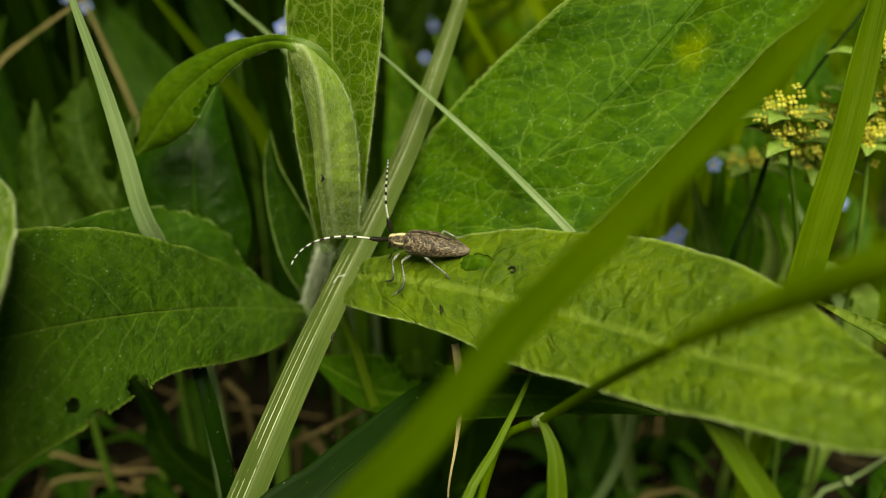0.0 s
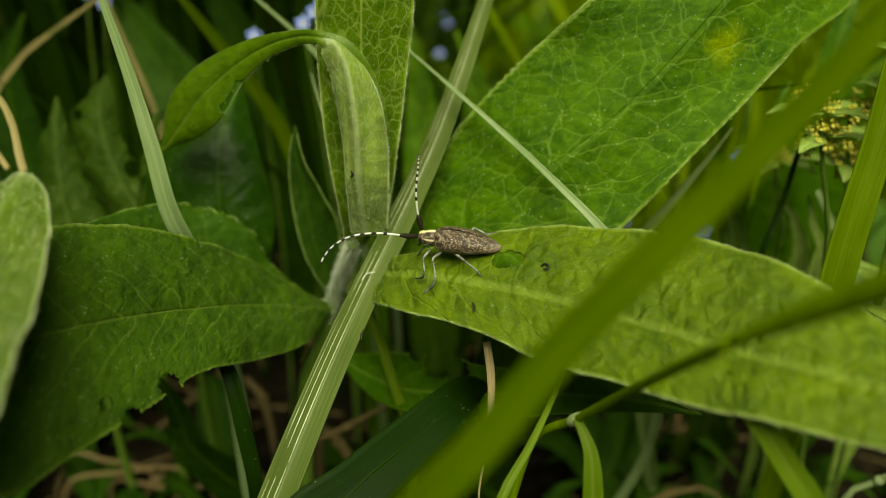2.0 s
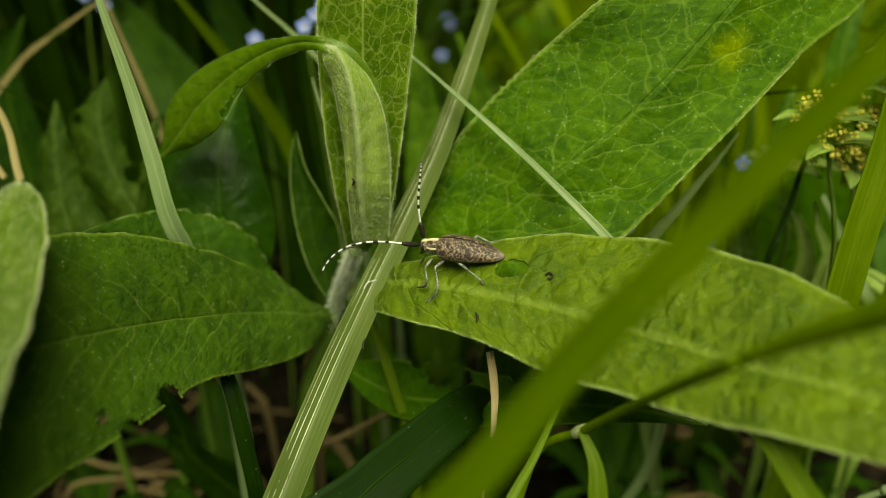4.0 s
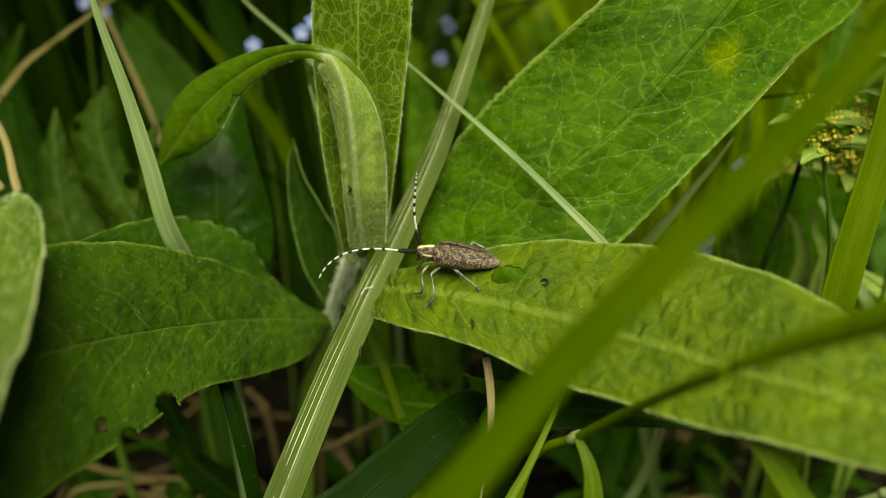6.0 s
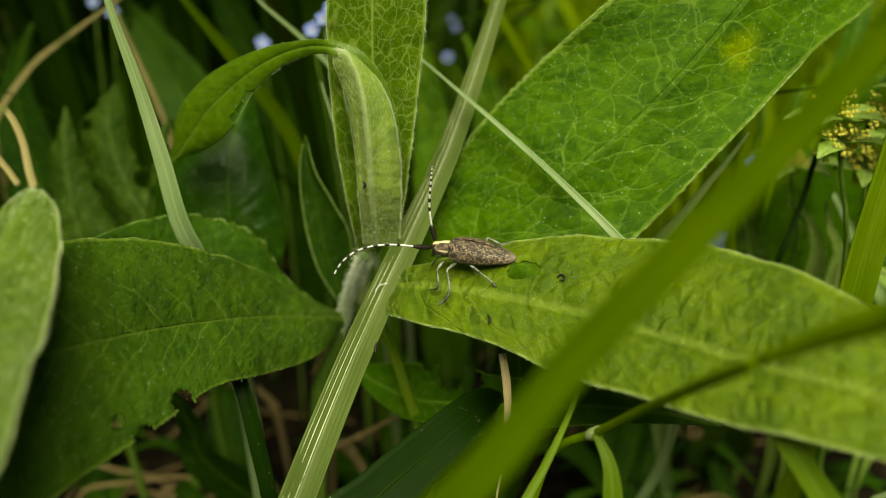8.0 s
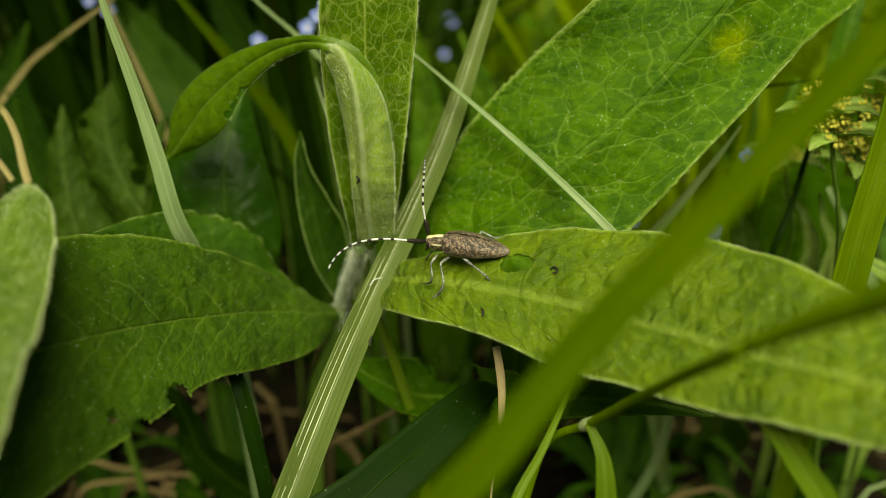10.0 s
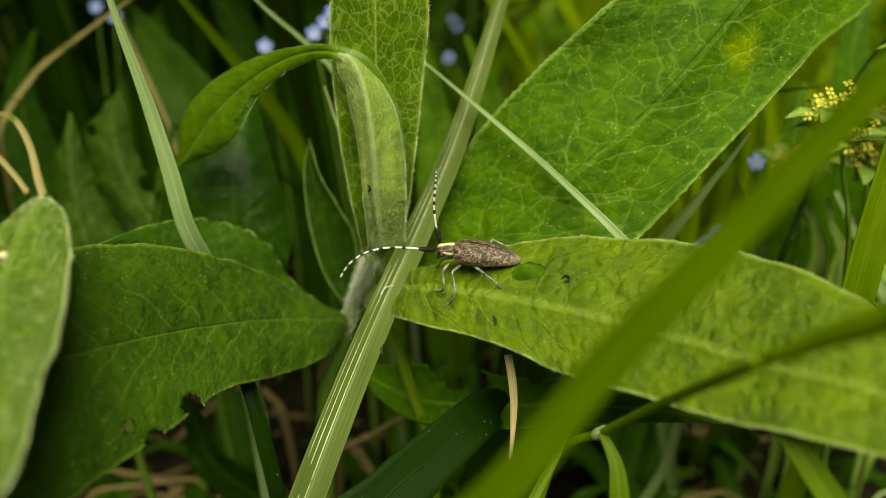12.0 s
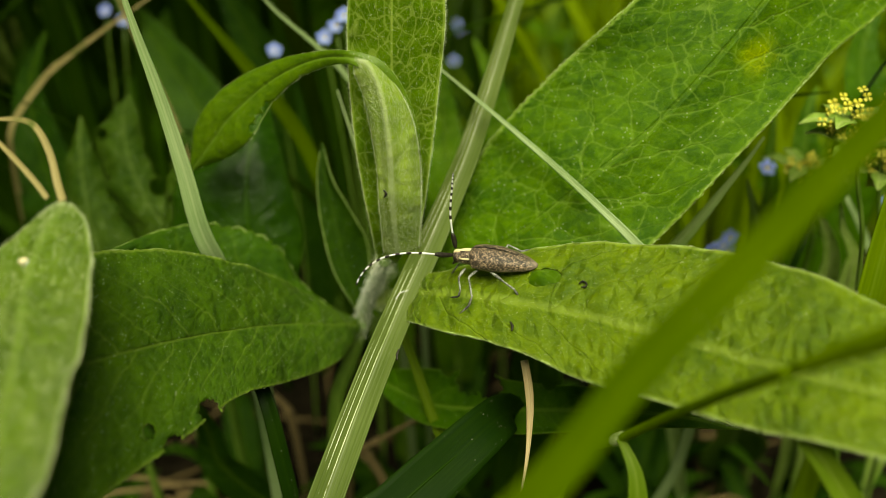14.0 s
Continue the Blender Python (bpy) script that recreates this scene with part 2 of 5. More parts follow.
LEAF_HAIRY = leaf_material("leaf_hairy", rgb(0.03, 0.075, 0.001), rgb(0.10, 0.175, 0.003), rgb(0.2, 0.3, 0.06), spacing=9.0, vein_show=0.3, rough=0.6,
                           gloss=0.08, relief=1.6, fuzz=0.16, through=0.22, net=0.4, net_show=0.12, rib=1.0, grainy=0.24, rib_show=0.3)
LEAF_DULL = leaf_material("leaf_dull", rgb(0.009, 0.03, 0.001), rgb(0.038, 0.074, 0.006), rgb(0.09, 0.14, 0.03), spacing=12.0, vein_show=0.35, rough=0.55, gloss=0.06,
                          relief=0.6, through=0.2, net=0.26, net_show=0.15, rib=0.6)
LEAF_YOUNG = leaf_material("leaf_young", rgb(0.06, 0.16, 0.001), rgb(0.15, 0.29, 0.004), rgb(0.42, 0.55, 0.1), spacing=8.0, vein_show=0.5, rough=0.6, gloss=0.14,
                           relief=0.15, fuzz=0.05, through=0.5, net=0.36, net_show=0.62, rib=0.6, rib_show=0.6)
LEAF_WOOLLY = leaf_material("leaf_woolly", rgb(0.15, 0.29, 0.006), rgb(0.36, 0.5, 0.04), rgb(0.78, 0.82, 0.6), spacing=4.0, vein_show=0.2, rough=0.8, gloss=0.08,
                            relief=0.25, fuzz=0.38, through=0.4, net=0.8, net_show=0.08, rib=0.9, rib_show=0.3, along=(0.2, 1.7, 1.0), grainy=0.3, rib_depth=0.1)
LEAF_GLOSSY = leaf_material("leaf_glossy", rgb(0.007, 0.03, 0.001), rgb(0.021, 0.062, 0.002), rgb(0.05, 0.12, 0.008), spacing=14.0, vein_show=0.15, rough=0.3, gloss=0.2,
                            relief=0.4, fuzz=0.0, through=0.2, net=0.2, net_show=0.1, rib=0.6)
GRASS_PALE = grass_material("grass_pale", rgb(0.21, 0.33, 0.12), rgb(0.35, 0.47, 0.22), rgb(0.48, 0.58, 0.3), line_show=0.35, gloss=0.3)
GRASS_KEELED = grass_material("grass_keeled", rgb(0.125, 0.19, 0.038), rgb(0.23, 0.31, 0.085), rgb(0.42, 0.48, 0.28), pitch=0.9, line_show=0.10, gloss=0.2, rough=0.4, through=0.5, rib_height=0.15)
GRASS_GREEN = grass_material("grass_green", rgb(0.044, 0.088, 0.0005), rgb(0.078, 0.132, 0.0005), rgb(0.1, 0.16, 0.002), rough=0.6, gloss=0.03, through=0.32)
GRASS_MILKY = grass_material("grass_milky", rgb(0.14, 0.24, 0.05), rgb(0.26, 0.37, 0.12), rgb(0.4, 0.48, 0.22), line_show=0.25, rough=0.5, gloss=0.12, through=0.35)
GRASS_FRESH = grass_material("grass_fresh", rgb(0.09, 0.165, 0.003), rgb(0.17, 0.27, 0.008), rgb(0.16, 0.24, 0.02), rough=0.5, gloss=0.12, through=0.35)
GRASS_BRIGHT = grass_material("grass_bright", rgb(0.11, 0.21, 0.006), rgb(0.2, 0.32, 0.02), rgb(0.3, 0.4, 0.06), gloss=0.2, rough=0.5, through=0.35)
# dark green grass, set darker still to paint in shade under leaves
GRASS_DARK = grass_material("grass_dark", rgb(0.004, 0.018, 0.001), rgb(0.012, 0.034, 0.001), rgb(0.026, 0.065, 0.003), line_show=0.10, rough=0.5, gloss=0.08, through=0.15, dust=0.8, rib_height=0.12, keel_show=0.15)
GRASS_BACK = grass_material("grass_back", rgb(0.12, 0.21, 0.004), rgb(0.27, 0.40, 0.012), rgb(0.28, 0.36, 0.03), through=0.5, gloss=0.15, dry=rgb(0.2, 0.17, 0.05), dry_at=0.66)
# dimmed copies of the meadow green; the shade is in the colour
GRASS_DIM_PAINT = grass_material("grass_dim_paint", rgb(0.006, 0.02, 0.001), rgb(0.024, 0.05, 0.002), rgb(0.05, 0.08, 0.01), through=0.12, gloss=0.08, dry=rgb(0.14, 0.12, 0.04), dry_at=0.62)
GRASS_SHADE_PAINT = grass_material("grass_shade_paint", rgb(0.007, 0.026, 0.001), rgb(0.02, 0.052, 0.002), rgb(0.06, 0.1, 0.006), through=0.12, gloss=0.03, dry=rgb(0.12, 0.1, 0.03), dry_at=0.68)
STRAW_DULL = grass_material("straw_dull", rgb(0.06, 0.042, 0.015), rgb(0.17, 0.125, 0.055), rgb(0.24, 0.18, 0.09), through=0.1, rough=0.7, gloss=0.05)
STRAW = grass_material("straw", rgb(0.42, 0.31, 0.15), rgb(0.66, 0.52, 0.3), rgb(0.65, 0.54, 0.33), through=0.15, rough=0.6)
BROWN_BLADE = grass_material("brown_blade", rgb(0.22, 0.18, 0.06), rgb(0.46, 0.38, 0.16), rgb(0.5, 0.42, 0.2), through=0.2, rough=0.6, dry=rgb(0.1, 0.14, 0.02), dry_at=0.55)
HAIR = plain_material("plant_hair", rgb(0.48, 0.58, 0.28), rgb(0.66, 0.72, 0.46), rough=0.6)
WOOL = plain_material("plant_wool", rgb(0.66, 0.72, 0.52), rgb(0.8, 0.84, 0.7), rough=0.8)
MARGIN = plain_material("leaf_margin", rgb(0.15, 0.24, 0.04), rgb(0.32, 0.42, 0.15), scale=2500, rough=0.8, gloss=0.1, bump_mm=0.15)
STEM_WOOL = plain_material("woolly_stem", rgb(0.04, 0.10, 0.01), rgb(0.17, 0.25, 0.08), scale=1600, rough=0.85, bump_mm=0.25, sheen=0.4, stretch=(1, 1, 0.35))
# veins whitened to paint in the blade's gloss lines
BLADE_VEIN_GLOSS = plain_material("blade_vein_gloss", rgb(0.28, 0.36, 0.14), rgb(0.56, 0.6, 0.4), scale=500, rough=0.3, gloss=0.5, stretch=(0.3, 0.3, 0.3))
STEM_DARK = plain_material("dark_stem", rgb(0.08, 0.15, 0.001), rgb(0.14, 0.225, 0.002), scale=700, rough=0.6, gloss=0.12, stretch=(1, 1, 0.15))
NODE_PALE = plain_material("pale_node", rgb(0.2, 0.28, 0.08), rgb(0.42, 0.48, 0.26), scale=1500, rough=0.7)
STEM_GREEN = plain_material("green_stem", rgb(0.06, 0.12, 0.012), rgb(0.12, 0.2, 0.03), scale=700, rough=0.45, stretch=(1, 1, 0.15))


def soil_material():
    """Crumbly soil, shade painted in near-black; farther out a short green sward covers it."""
    mat, tree, bsdf, add, calc, step, blend = node_kit("soil")
    co = add("TexCoord")
    crumbs = add("TexNoise", ins={"Vector": co.outputs["Object"], "Scale": 160.0, "Detail": 5.0, "Roughness": 0.65})
    clumps = add("TexNoise", ins={"Vector": co.outputs["Object"], "Scale": 6.0, "Detail": 6.0, "Roughness": 0.7})
    wide = add("TexNoise", ins={"Vector": co.outputs["Object"], "Scale": 0.4, "Detail": 4.0})
    # near-black crumbs carry the shade between the plants
    shade_dark_earth = blend(step(crumbs.outputs[0], 0.35, 0.65), rgb(0.003, 0.0025, 0.001), rgb(0.014, 0.011, 0.006))
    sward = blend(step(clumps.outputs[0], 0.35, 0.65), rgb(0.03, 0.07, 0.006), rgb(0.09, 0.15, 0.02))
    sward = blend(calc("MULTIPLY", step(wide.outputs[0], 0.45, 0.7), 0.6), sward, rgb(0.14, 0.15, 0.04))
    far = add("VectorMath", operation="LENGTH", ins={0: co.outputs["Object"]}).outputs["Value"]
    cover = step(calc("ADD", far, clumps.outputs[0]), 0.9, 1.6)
    tree.links.new(blend(cover, shade_dark_earth, sward), bsdf.inputs["Base Color"])
    tree.links.new(add("Bump", ins={"Height": crumbs.outputs[0], "Strength": 0.8, "Distance": 0.003}).outputs[0], bsdf.inputs["Normal"])
    bsdf.inputs["Roughness"].default_value = 0.9
    bsdf.inputs["Specular IOR Level"].default_value = 0.04
    return mat


SOIL = soil_material()
DARK_SPECK = plain_material("dark_speck", rgb(0.004, 0.004, 0.003), rgb(0.02, 0.017, 0.01), rough=0.6)
BLUE_PETAL = plain_material("blue_petal", rgb(0.2, 0.28, 0.75), rgb(0.36, 0.45, 0.85), scale=500, rough=0.6)
YELLOW_PETAL = plain_material("yellow_petal", rgb(0.46, 0.42, 0.03), rgb(0.68, 0.62, 0.12), scale=500, rough=0.6)
FLOWER_EYE = plain_material("flower_eye", rgb(0.6, 0.45, 0.05), rgb(0.75, 0.65, 0.2), rough=0.6)
BARE = rgb(0.010, 0.008, 0.006)
HUSK = plain_material("beetle_black", BARE, rgb(0.03, 0.025, 0.02), scale=2500, rough=0.45, gloss=0.2, bump_mm=0.03)


def elytra_material():
    """Black punctured shell under patchy ochre hairs that lie lengthwise."""
    mat, tree, bsdf, add, calc, step, blend = node_kit("beetle_elytra")
    co = add("TexCoord")
    vec = add("VectorMath", operation="MULTIPLY", ins={0: co.outputs["Object"], 1: (0.5, 1, 1)}).outputs[0]
    strands = add("TexNoise", ins={"Vector": vec, "Scale": 7600.0, "Detail": 2.0, "Roughness": 0.6, "Distortion": 0.6})
    tufts = add("TexNoise", ins={"Vector": co.outputs["Object"], "Scale": 1900.0, "Detail": 3.0})
    pits = add("TexVoronoi", ins={"Vector": co.outputs["Object"], "Scale": 2600.0})
    hair = calc("MULTIPLY", step(strands.outputs[0], 0.525, 0.58), step(tufts.outputs[0], 0.38, 0.58, 0.12, 1.0))
    shell = blend(hair, rgb(0.008, 0.005, 0.004), rgb(0.60, 0.45, 0.32))
    tail = step(add("SeparateXYZ", ins={0: co.outputs["Object"]}).outputs[0], -0.0088, -0.0055, 0.55, 0.0)
    tree.links.new(blend(tail, shell, rgb(0.30, 0.25, 0.2)), bsdf.inputs["Base Color"])
    height = calc("ADD", calc("MULTIPLY", strands.outputs[0], 0.7), calc("MULTIPLY", step(pits.outputs["Distance"], 0.0, 0.45), 0.6))
    tree.links.new(add("Bump", ins={"Height": height, "Strength": 0.8, "Distance": 0.00015}).outputs[0], bsdf.inputs["Normal"])
    tree.links.new(calc("MULTIPLY_ADD", hair, 0.4, 0.35), bsdf.inputs["Roughness"])
    bsdf.inputs["Specular IOR Level"].default_value = 0.4
    return mat


ELYTRA = elytra_material()
CREAM = plain_material("beetle_cream", rgb(0.55, 0.46, 0.24), rgb(0.75, 0.68, 0.46), scale=3000, rough=0.7)
WHITE_RING = plain_material("beetle_white", rgb(0.55, 0.56, 0.54), rgb(0.75, 0.76, 0.74), scale=3000, rough=0.6)
LEG_DARK = plain_material("beetle_foot", rgb(0.01, 0.01, 0.009), rgb(0.3, 0.31, 0.28), scale=2200, rough=0.6, low=0.5, high=0.68)
GREY_LEG = plain_material("beetle_leg", rgb(0.015, 0.015, 0.012), rgb(0.42, 0.44, 0.40), scale=3200, rough=0.6, low=0.42, high=0.62)

# ---- builders; all their lengths are millimetres ----
MM = 0.001


def spline(points, n):
    """n + 1 points on a Catmull-Rom curve through the given ones, evenly by chord."""
    p = np.asarray(points, float)
    k = len(p)
    flat = p.reshape(k, -1)
    chord = np.linalg.norm(np.diff(flat[:, :3], axis=0), axis=1) + 1e-6
    knots = np.concatenate([[0], np.cumsum(chord)])
    s = np.linspace(0, knots[-1], n + 1)
    slope = np.empty_like(flat)
    slope[1:-1] = (flat[2:] - flat[:-2]) / (knots[2:] - knots[:-2])[:, None]
    slope[0], slope[-1] = (flat[1] - flat[0]) / chord[0], (flat[-1] - flat[-2]) / chord[-1]
    i = np.clip(np.searchsorted(knots, s, "right") - 1, 0, k - 2)
    h = (knots[i + 1] - knots[i])[:, None]
    t = ((s - knots[i]) / h[:, 0])[:, None]
    out = ((2 * t ** 3 - 3 * t ** 2 + 1) * flat[i] + (t ** 3 - 2 * t ** 2 + t) * h * slope[i]
           + (-2 * t ** 3 + 3 * t ** 2) * flat[i + 1] + (t ** 3 - t ** 2) * h * slope[i + 1])
    return out.reshape((n + 1,) + p.shape[1:]), s


def unit(v):
    return v / (np.linalg.norm(v, axis=-1, keepdims=True) + 1e-12)


def link_mesh(name, verts, faces, material, parent=None, origin=(0, 0, 0), uvs=None, label="", thickness=0.0, smooth=True, unit_uvs=None):
    """One mesh object from vertices in mm; origin in mm. Under a parent it keeps its place."""
    me = bpy.data.meshes.new(name)
    org = np.asarray(origin, float)
    me.from_pydata(((np.asarray(verts) - org) * MM).tolist(), [], faces)
    if uvs is not None:
        layer = me.uv_layers.new(name="mm")
        idx = np.empty(len(me.loops), np.int32)
        me.loops.foreach_get("vertex_index", idx)
        layer.data.foreach_set("uv", np.asarray(uvs, np.float32)[idx].ravel())
        if unit_uvs is not None:
            me.uv_layers.new(name="unit").data.foreach_set("uv", np.asarray(unit_uvs, np.float32)[idx].ravel())
    if smooth:
        me.polygons.foreach_set("use_smooth", [True] * len(me.polygons))
    me.materials.append(material)
    me.update()
    ob = new(name, me)
    ob.location = org * MM
    if parent is not None:
        ob.parent = parent
        up, at = parent, Vector((0, 0, 0))
        while up is not None:
            at += Vector(up.location)
            up = up.parent
        ob.location = Vector(org * MM) - at
    if thickness:
        solid = ob.modifiers.new("thickness", "SOLIDIFY")
        solid.thickness, solid.offset = thickness * MM, 0.0
    if label:
        tagged(ob, label)
    return ob


def root(name, at, label, category, group=""):
    ob = new(name)
    ob.empty_display_size = 0.01
    ob.location = Vector(at) * MM
    return tagged(ob, label, category, group)


def tube_data(points, radii, n=24, sides=10):
    c, _ = spline(points, n)
    r = np.interp(np.linspace(0, 1, n + 1), np.linspace(0, 1, len(radii)), radii)
    t = unit(np.gradient(c, axis=0))
    ref = np.array([0.13, 0.21, 0.97]) if abs(t[:, 2]).mean() < 0.8 else np.array([0.97, 0.2, 0.1])
    a = unit(np.cross(t, ref))
    b = np.cross(t, a)
    ang = np.linspace(0, 2 * np.pi, sides, endpoint=False)
    ring = c[:, None] + r[:, None, None] * (np.cos(ang)[None, :, None] * a[:, None] + np.sin(ang)[None, :, None] * b[:, None])
    verts = ring.reshape(-1, 3)
    faces = [(i * sides + j, i * sides + (j + 1) % sides, (i + 1) * sides + (j + 1) % sides, (i + 1) * sides + j) for i in range(n) for j in range(sides)]
    faces += [tuple(range(sides - 1, -1, -1)), tuple(n * sides + j for j in range(sides))]
    return verts, faces


def tube(name, points, radii, material, parent=None, label="", n=24, sides=10, origin=None):
    verts, faces = tube_data(points, radii, n, sides)
    return link_mesh(name, verts, faces, material, parent, points[0] if origin is None else origin, label=label)


def lamina_grid(stations, nu, nv, cup=0.0, ripple=(0.0, 3.0), teeth=(0.0, 30.0), quilt=0.0, seed=0, pleat=(0.0, 5.0)):
    """A leaf surface lofted over stations of (midrib, one edge, other edge)."""
    st, s = spline(stations, nu)
    mid, le, ri = st[:, 0], st[:, 1], st[:, 2]
    along = unit(np.gradient(mid, axis=0))
    across = unit(ri - le + 1e-9)
    nrm = unit(np.cross(across, along))
    if nrm[:, 2].mean() - nrm[:, 1].mean() < 0:
        nrm = -nrm
    v = np.linspace(-1, 1, nv + 1)
    a = np.abs(v)
    rng = np.random.default_rng(seed)
    ph = rng.uniform(0, 6.28, 4)
    u = np.linspace(0, 1, nu + 1)
    edge = np.where(v[None, :, None] < 0, le[:, None], ri[:, None]) - mid[:, None]
    wid = np.linalg.norm(edge, axis=2)
    tooth = 1 + teeth[0] * (np.abs((u * teeth[1] + ph[3]) % 1.0 - 0.3)[:, None] - 0.35) * (a[None] ** 8) * np.sin(np.pi * u)[:, None]
    p = mid[:, None] + edge * (a[None] * tooth)[..., None]
    off = cup * wid * 4 * a * (1 - a)
    wave = np.sin(u[:, None] * ripple[1] * 6.283 + np.where(v[None] < 0, ph[0], ph[1])) + 0.5 * np.sin(u[:, None] * ripple[1] * 14.1 + np.where(v[None] < 0, ph[2], ph[3]))
    off = off + ripple[0] * wave * a[None] ** 2 * np.clip(wid / 6, 0, 1)
    off = off + pleat[0] * np.cos(v[None] * math.pi * pleat[1] + 1.5 * np.sin(u * 5)[:, None]) * np.clip(wid / 4, 0, 1) * np.sin(np.pi * np.clip(u * 1.1, 0, 1))[:, None]
    if quilt:
        bump = np.array([[noise.noise(Vector((q[0] * 0.28 + seed, q[1] * 0.28, q[2] * 0.28))) + 0.5 * noise.noise(Vector((q[0] * 0.7, q[1] * 0.7 + seed, q[2] * 0.7))) for q in row] for row in p])
        off = off + quilt * bump * np.clip(wid / 4, 0, 1)
    p = p + off[..., None] * nrm[:, None]
    uv = np.stack([np.broadcast_to(s[:, None], wid.shape), v[None] * wid], axis=2)
    return p, uv, nrm, mid, s


def leaf(name, stations, material, parent=None, label="", nu=110, nv=40, cup=0.0, ripple=(0.0, 3.0), teeth=(0.0, 30.0), quilt=0.0,
         bites=(), thickness=0.35, seed=0, rib=None, rib_material=None, fuzz=0, fuzz_length=0.7, tags=None, down=0, margin=None, pleat=(0.0, 5.0)):
    """A leaf with thickness, an optional raised midrib and hairs on its margin. bites: (x, y, z, radius), holes and gnawed edges."""
    p, uv, nrm, mid, s = lamina_grid(stations, nu, nv, cup, ripple, teeth, quilt, seed, pleat)
    verts, uvs = p.reshape(-1, 3), uv.reshape(-1, 2)
    gone = np.zeros(len(verts), bool)
    rng = np.random.default_rng(seed + 7)
    for bx, by, bz, br in bites:
        d = verts - np.array((bx, by, bz))
        cut = unit(np.array((bx, by, bz - 215.0)))
        d = d - (d @ cut)[:, None] * cut
        dist = np.linalg.norm(d, axis=1) + 1e-9
        lim = br * (1 + 0.12 * np.sin(9 * np.arctan2(d[:, 2], d[:, 0]) + bx))
        rim = (dist < lim) & (dist > 0.62 * lim)
        verts[rim] += d[rim] / dist[rim][:, None] * (lim[rim] - dist[rim])[:, None]
        gone |= dist <= 0.62 * lim
    faces = []
    m = nv + 1
    for i in range(nu):
        for j in range(nv):
            q = (i * m + j, i * m + j + 1, (i + 1) * m + j + 1, (i + 1) * m + j)
            if not gone[list(q)].any():
                faces.append(q)
    base = np.asarray(stations[0][0], float)
    unit_uvs = np.stack(np.meshgrid(np.linspace(0, 1, nu + 1), np.abs(np.linspace(-1, 1, nv + 1)), indexing="ij"), axis=2).reshape(-1, 2)
    ob = link_mesh(name, verts, faces, material, parent, base, uvs, label, thickness, unit_uvs=unit_uvs)
    if tags:
        tagged(ob, label, *tags)
    if rib:
        pts = mid[::10] - nrm[::10] * (rib * 0.55)
        tube("midrib", pts, (rib, rib * 0.75, rib * 0.5, rib * 0.25), rib_material or material, ob, n=40, sides=6, origin=base)
    if margin:
        radius, sides = margin
        for j in sides:
            tube("margin", verts.reshape(nu + 1, m, 3)[2:nu - 1:3, j], (radius * 0.6, radius, radius, radius * 0.5), MARGIN, ob, n=150, sides=6, origin=base)
    if fuzz:
        hv, hf = [], []
        for k in range(down):
            i, j = int(rng.integers(1, nu - 1)), int(rng.integers(1, nv - 1))
            if gone[i * m + j]:
                continue
            a, b = rng.random(2)
            q = verts[i * m + j] * (1 - a) + verts[(i + 1) * m + j] * a + (verts[i * m + j + 1] - verts[i * m + j]) * b + nrm[i] * thickness * 0.5
            lie = unit(verts[(i + 1) * m + j] - verts[i * m + j])
            out = unit(nrm[i] * 0.5 + lie * 0.6 + rng.normal(0, 0.4, 3))
            tip = q + out * fuzz_length * rng.uniform(0.5, 1.1)
            w = unit(np.cross(out, rng.normal(0, 1, 3))) * 0.022
            w2 = unit(np.cross(out, w)) * 0.022
            b = len(hv)
            hv += [q + w, q - w * 0.5 + w2, q - w * 0.5 - w2, tip]
            hf += [(b, b + 1, b + 3), (b + 1, b + 2, b + 3), (b + 2, b, b + 3)]
        for k in range(fuzz):
            i = int(rng.integers(2, nu - 1))
            side = 0 if rng.random() < 0.5 else nv
            if gone[max(0, i - 3) * m + side:(i + 4) * m + side:m].any():
                continue
            q = verts[i * m + side] + (verts[(i + 1) * m + side] - verts[i * m + side]) * rng.random()
            inner = verts[i * m + (1 if side == 0 else nv - 1)]
            out = unit(q - inner) + rng.normal(0, 0.45, 3)
            tip = q + unit(out) * fuzz_length * rng.uniform(0.4, 1.0)
            w = unit(np.cross(out, rng.normal(0, 1, 3))) * 0.026
            w2 = unit(np.cross(out, w)) * 0.026
            b = len(hv)
            hv += [q + w, q - w * 0.5 + w2, q - w * 0.5 - w2, tip]
            hf += [(b, b + 1, b + 3), (b + 1, b + 2, b + 3), (b + 2, b, b + 3)]
        tagged(link_mesh("hairs", hv, hf, HAIR, ob, base, smooth=False), kind="stuff")
    return ob


TO_EYE = (0.0, -0.9, 0.42)


def blade_grid(spine, widths, face=TO_EYE, twist=(0.0, 0.0), fold=0.25, nu=60, nv=8):
    c, s = spline(spine, nu)
    w = np.interp(np.linspace(0, 1, nu + 1), np.linspace(0, 1, len(widths)), widths) * 0.5
    t = unit(np.gradient(c, axis=0))
    side = unit(np.cross(t, np.asarray(face, float)))
    nrm = np.cross(side, t)
    ang = np.radians(np.linspace(twist[0], twist[1], nu + 1))[:, None]
    side, nrm = side * np.cos(ang) + nrm * np.sin(ang), nrm * np.cos(ang) - side * np.sin(ang)
    v = np.linspace(-1, 1, nv + 1)
    depth = fold * (np.abs(v) ** 1.3)
    p = c[:, None] + w[:, None, None] * (v[None, :, None] * side[:, None] + depth[None, :, None] * nrm[:, None])
    uv = np.stack([np.broadcast_to(s[:, None], p.shape[:2]), v[None] * w[:, None]], axis=2)
    return p, uv


def grid_faces(nu, nv, start=0):
    m = nv + 1
    return [(start + i * m + j, start + i * m + j + 1, start + (i + 1) * m + j + 1, start + (i + 1) * m + j) for i in range(nu) for j in range(nv)]


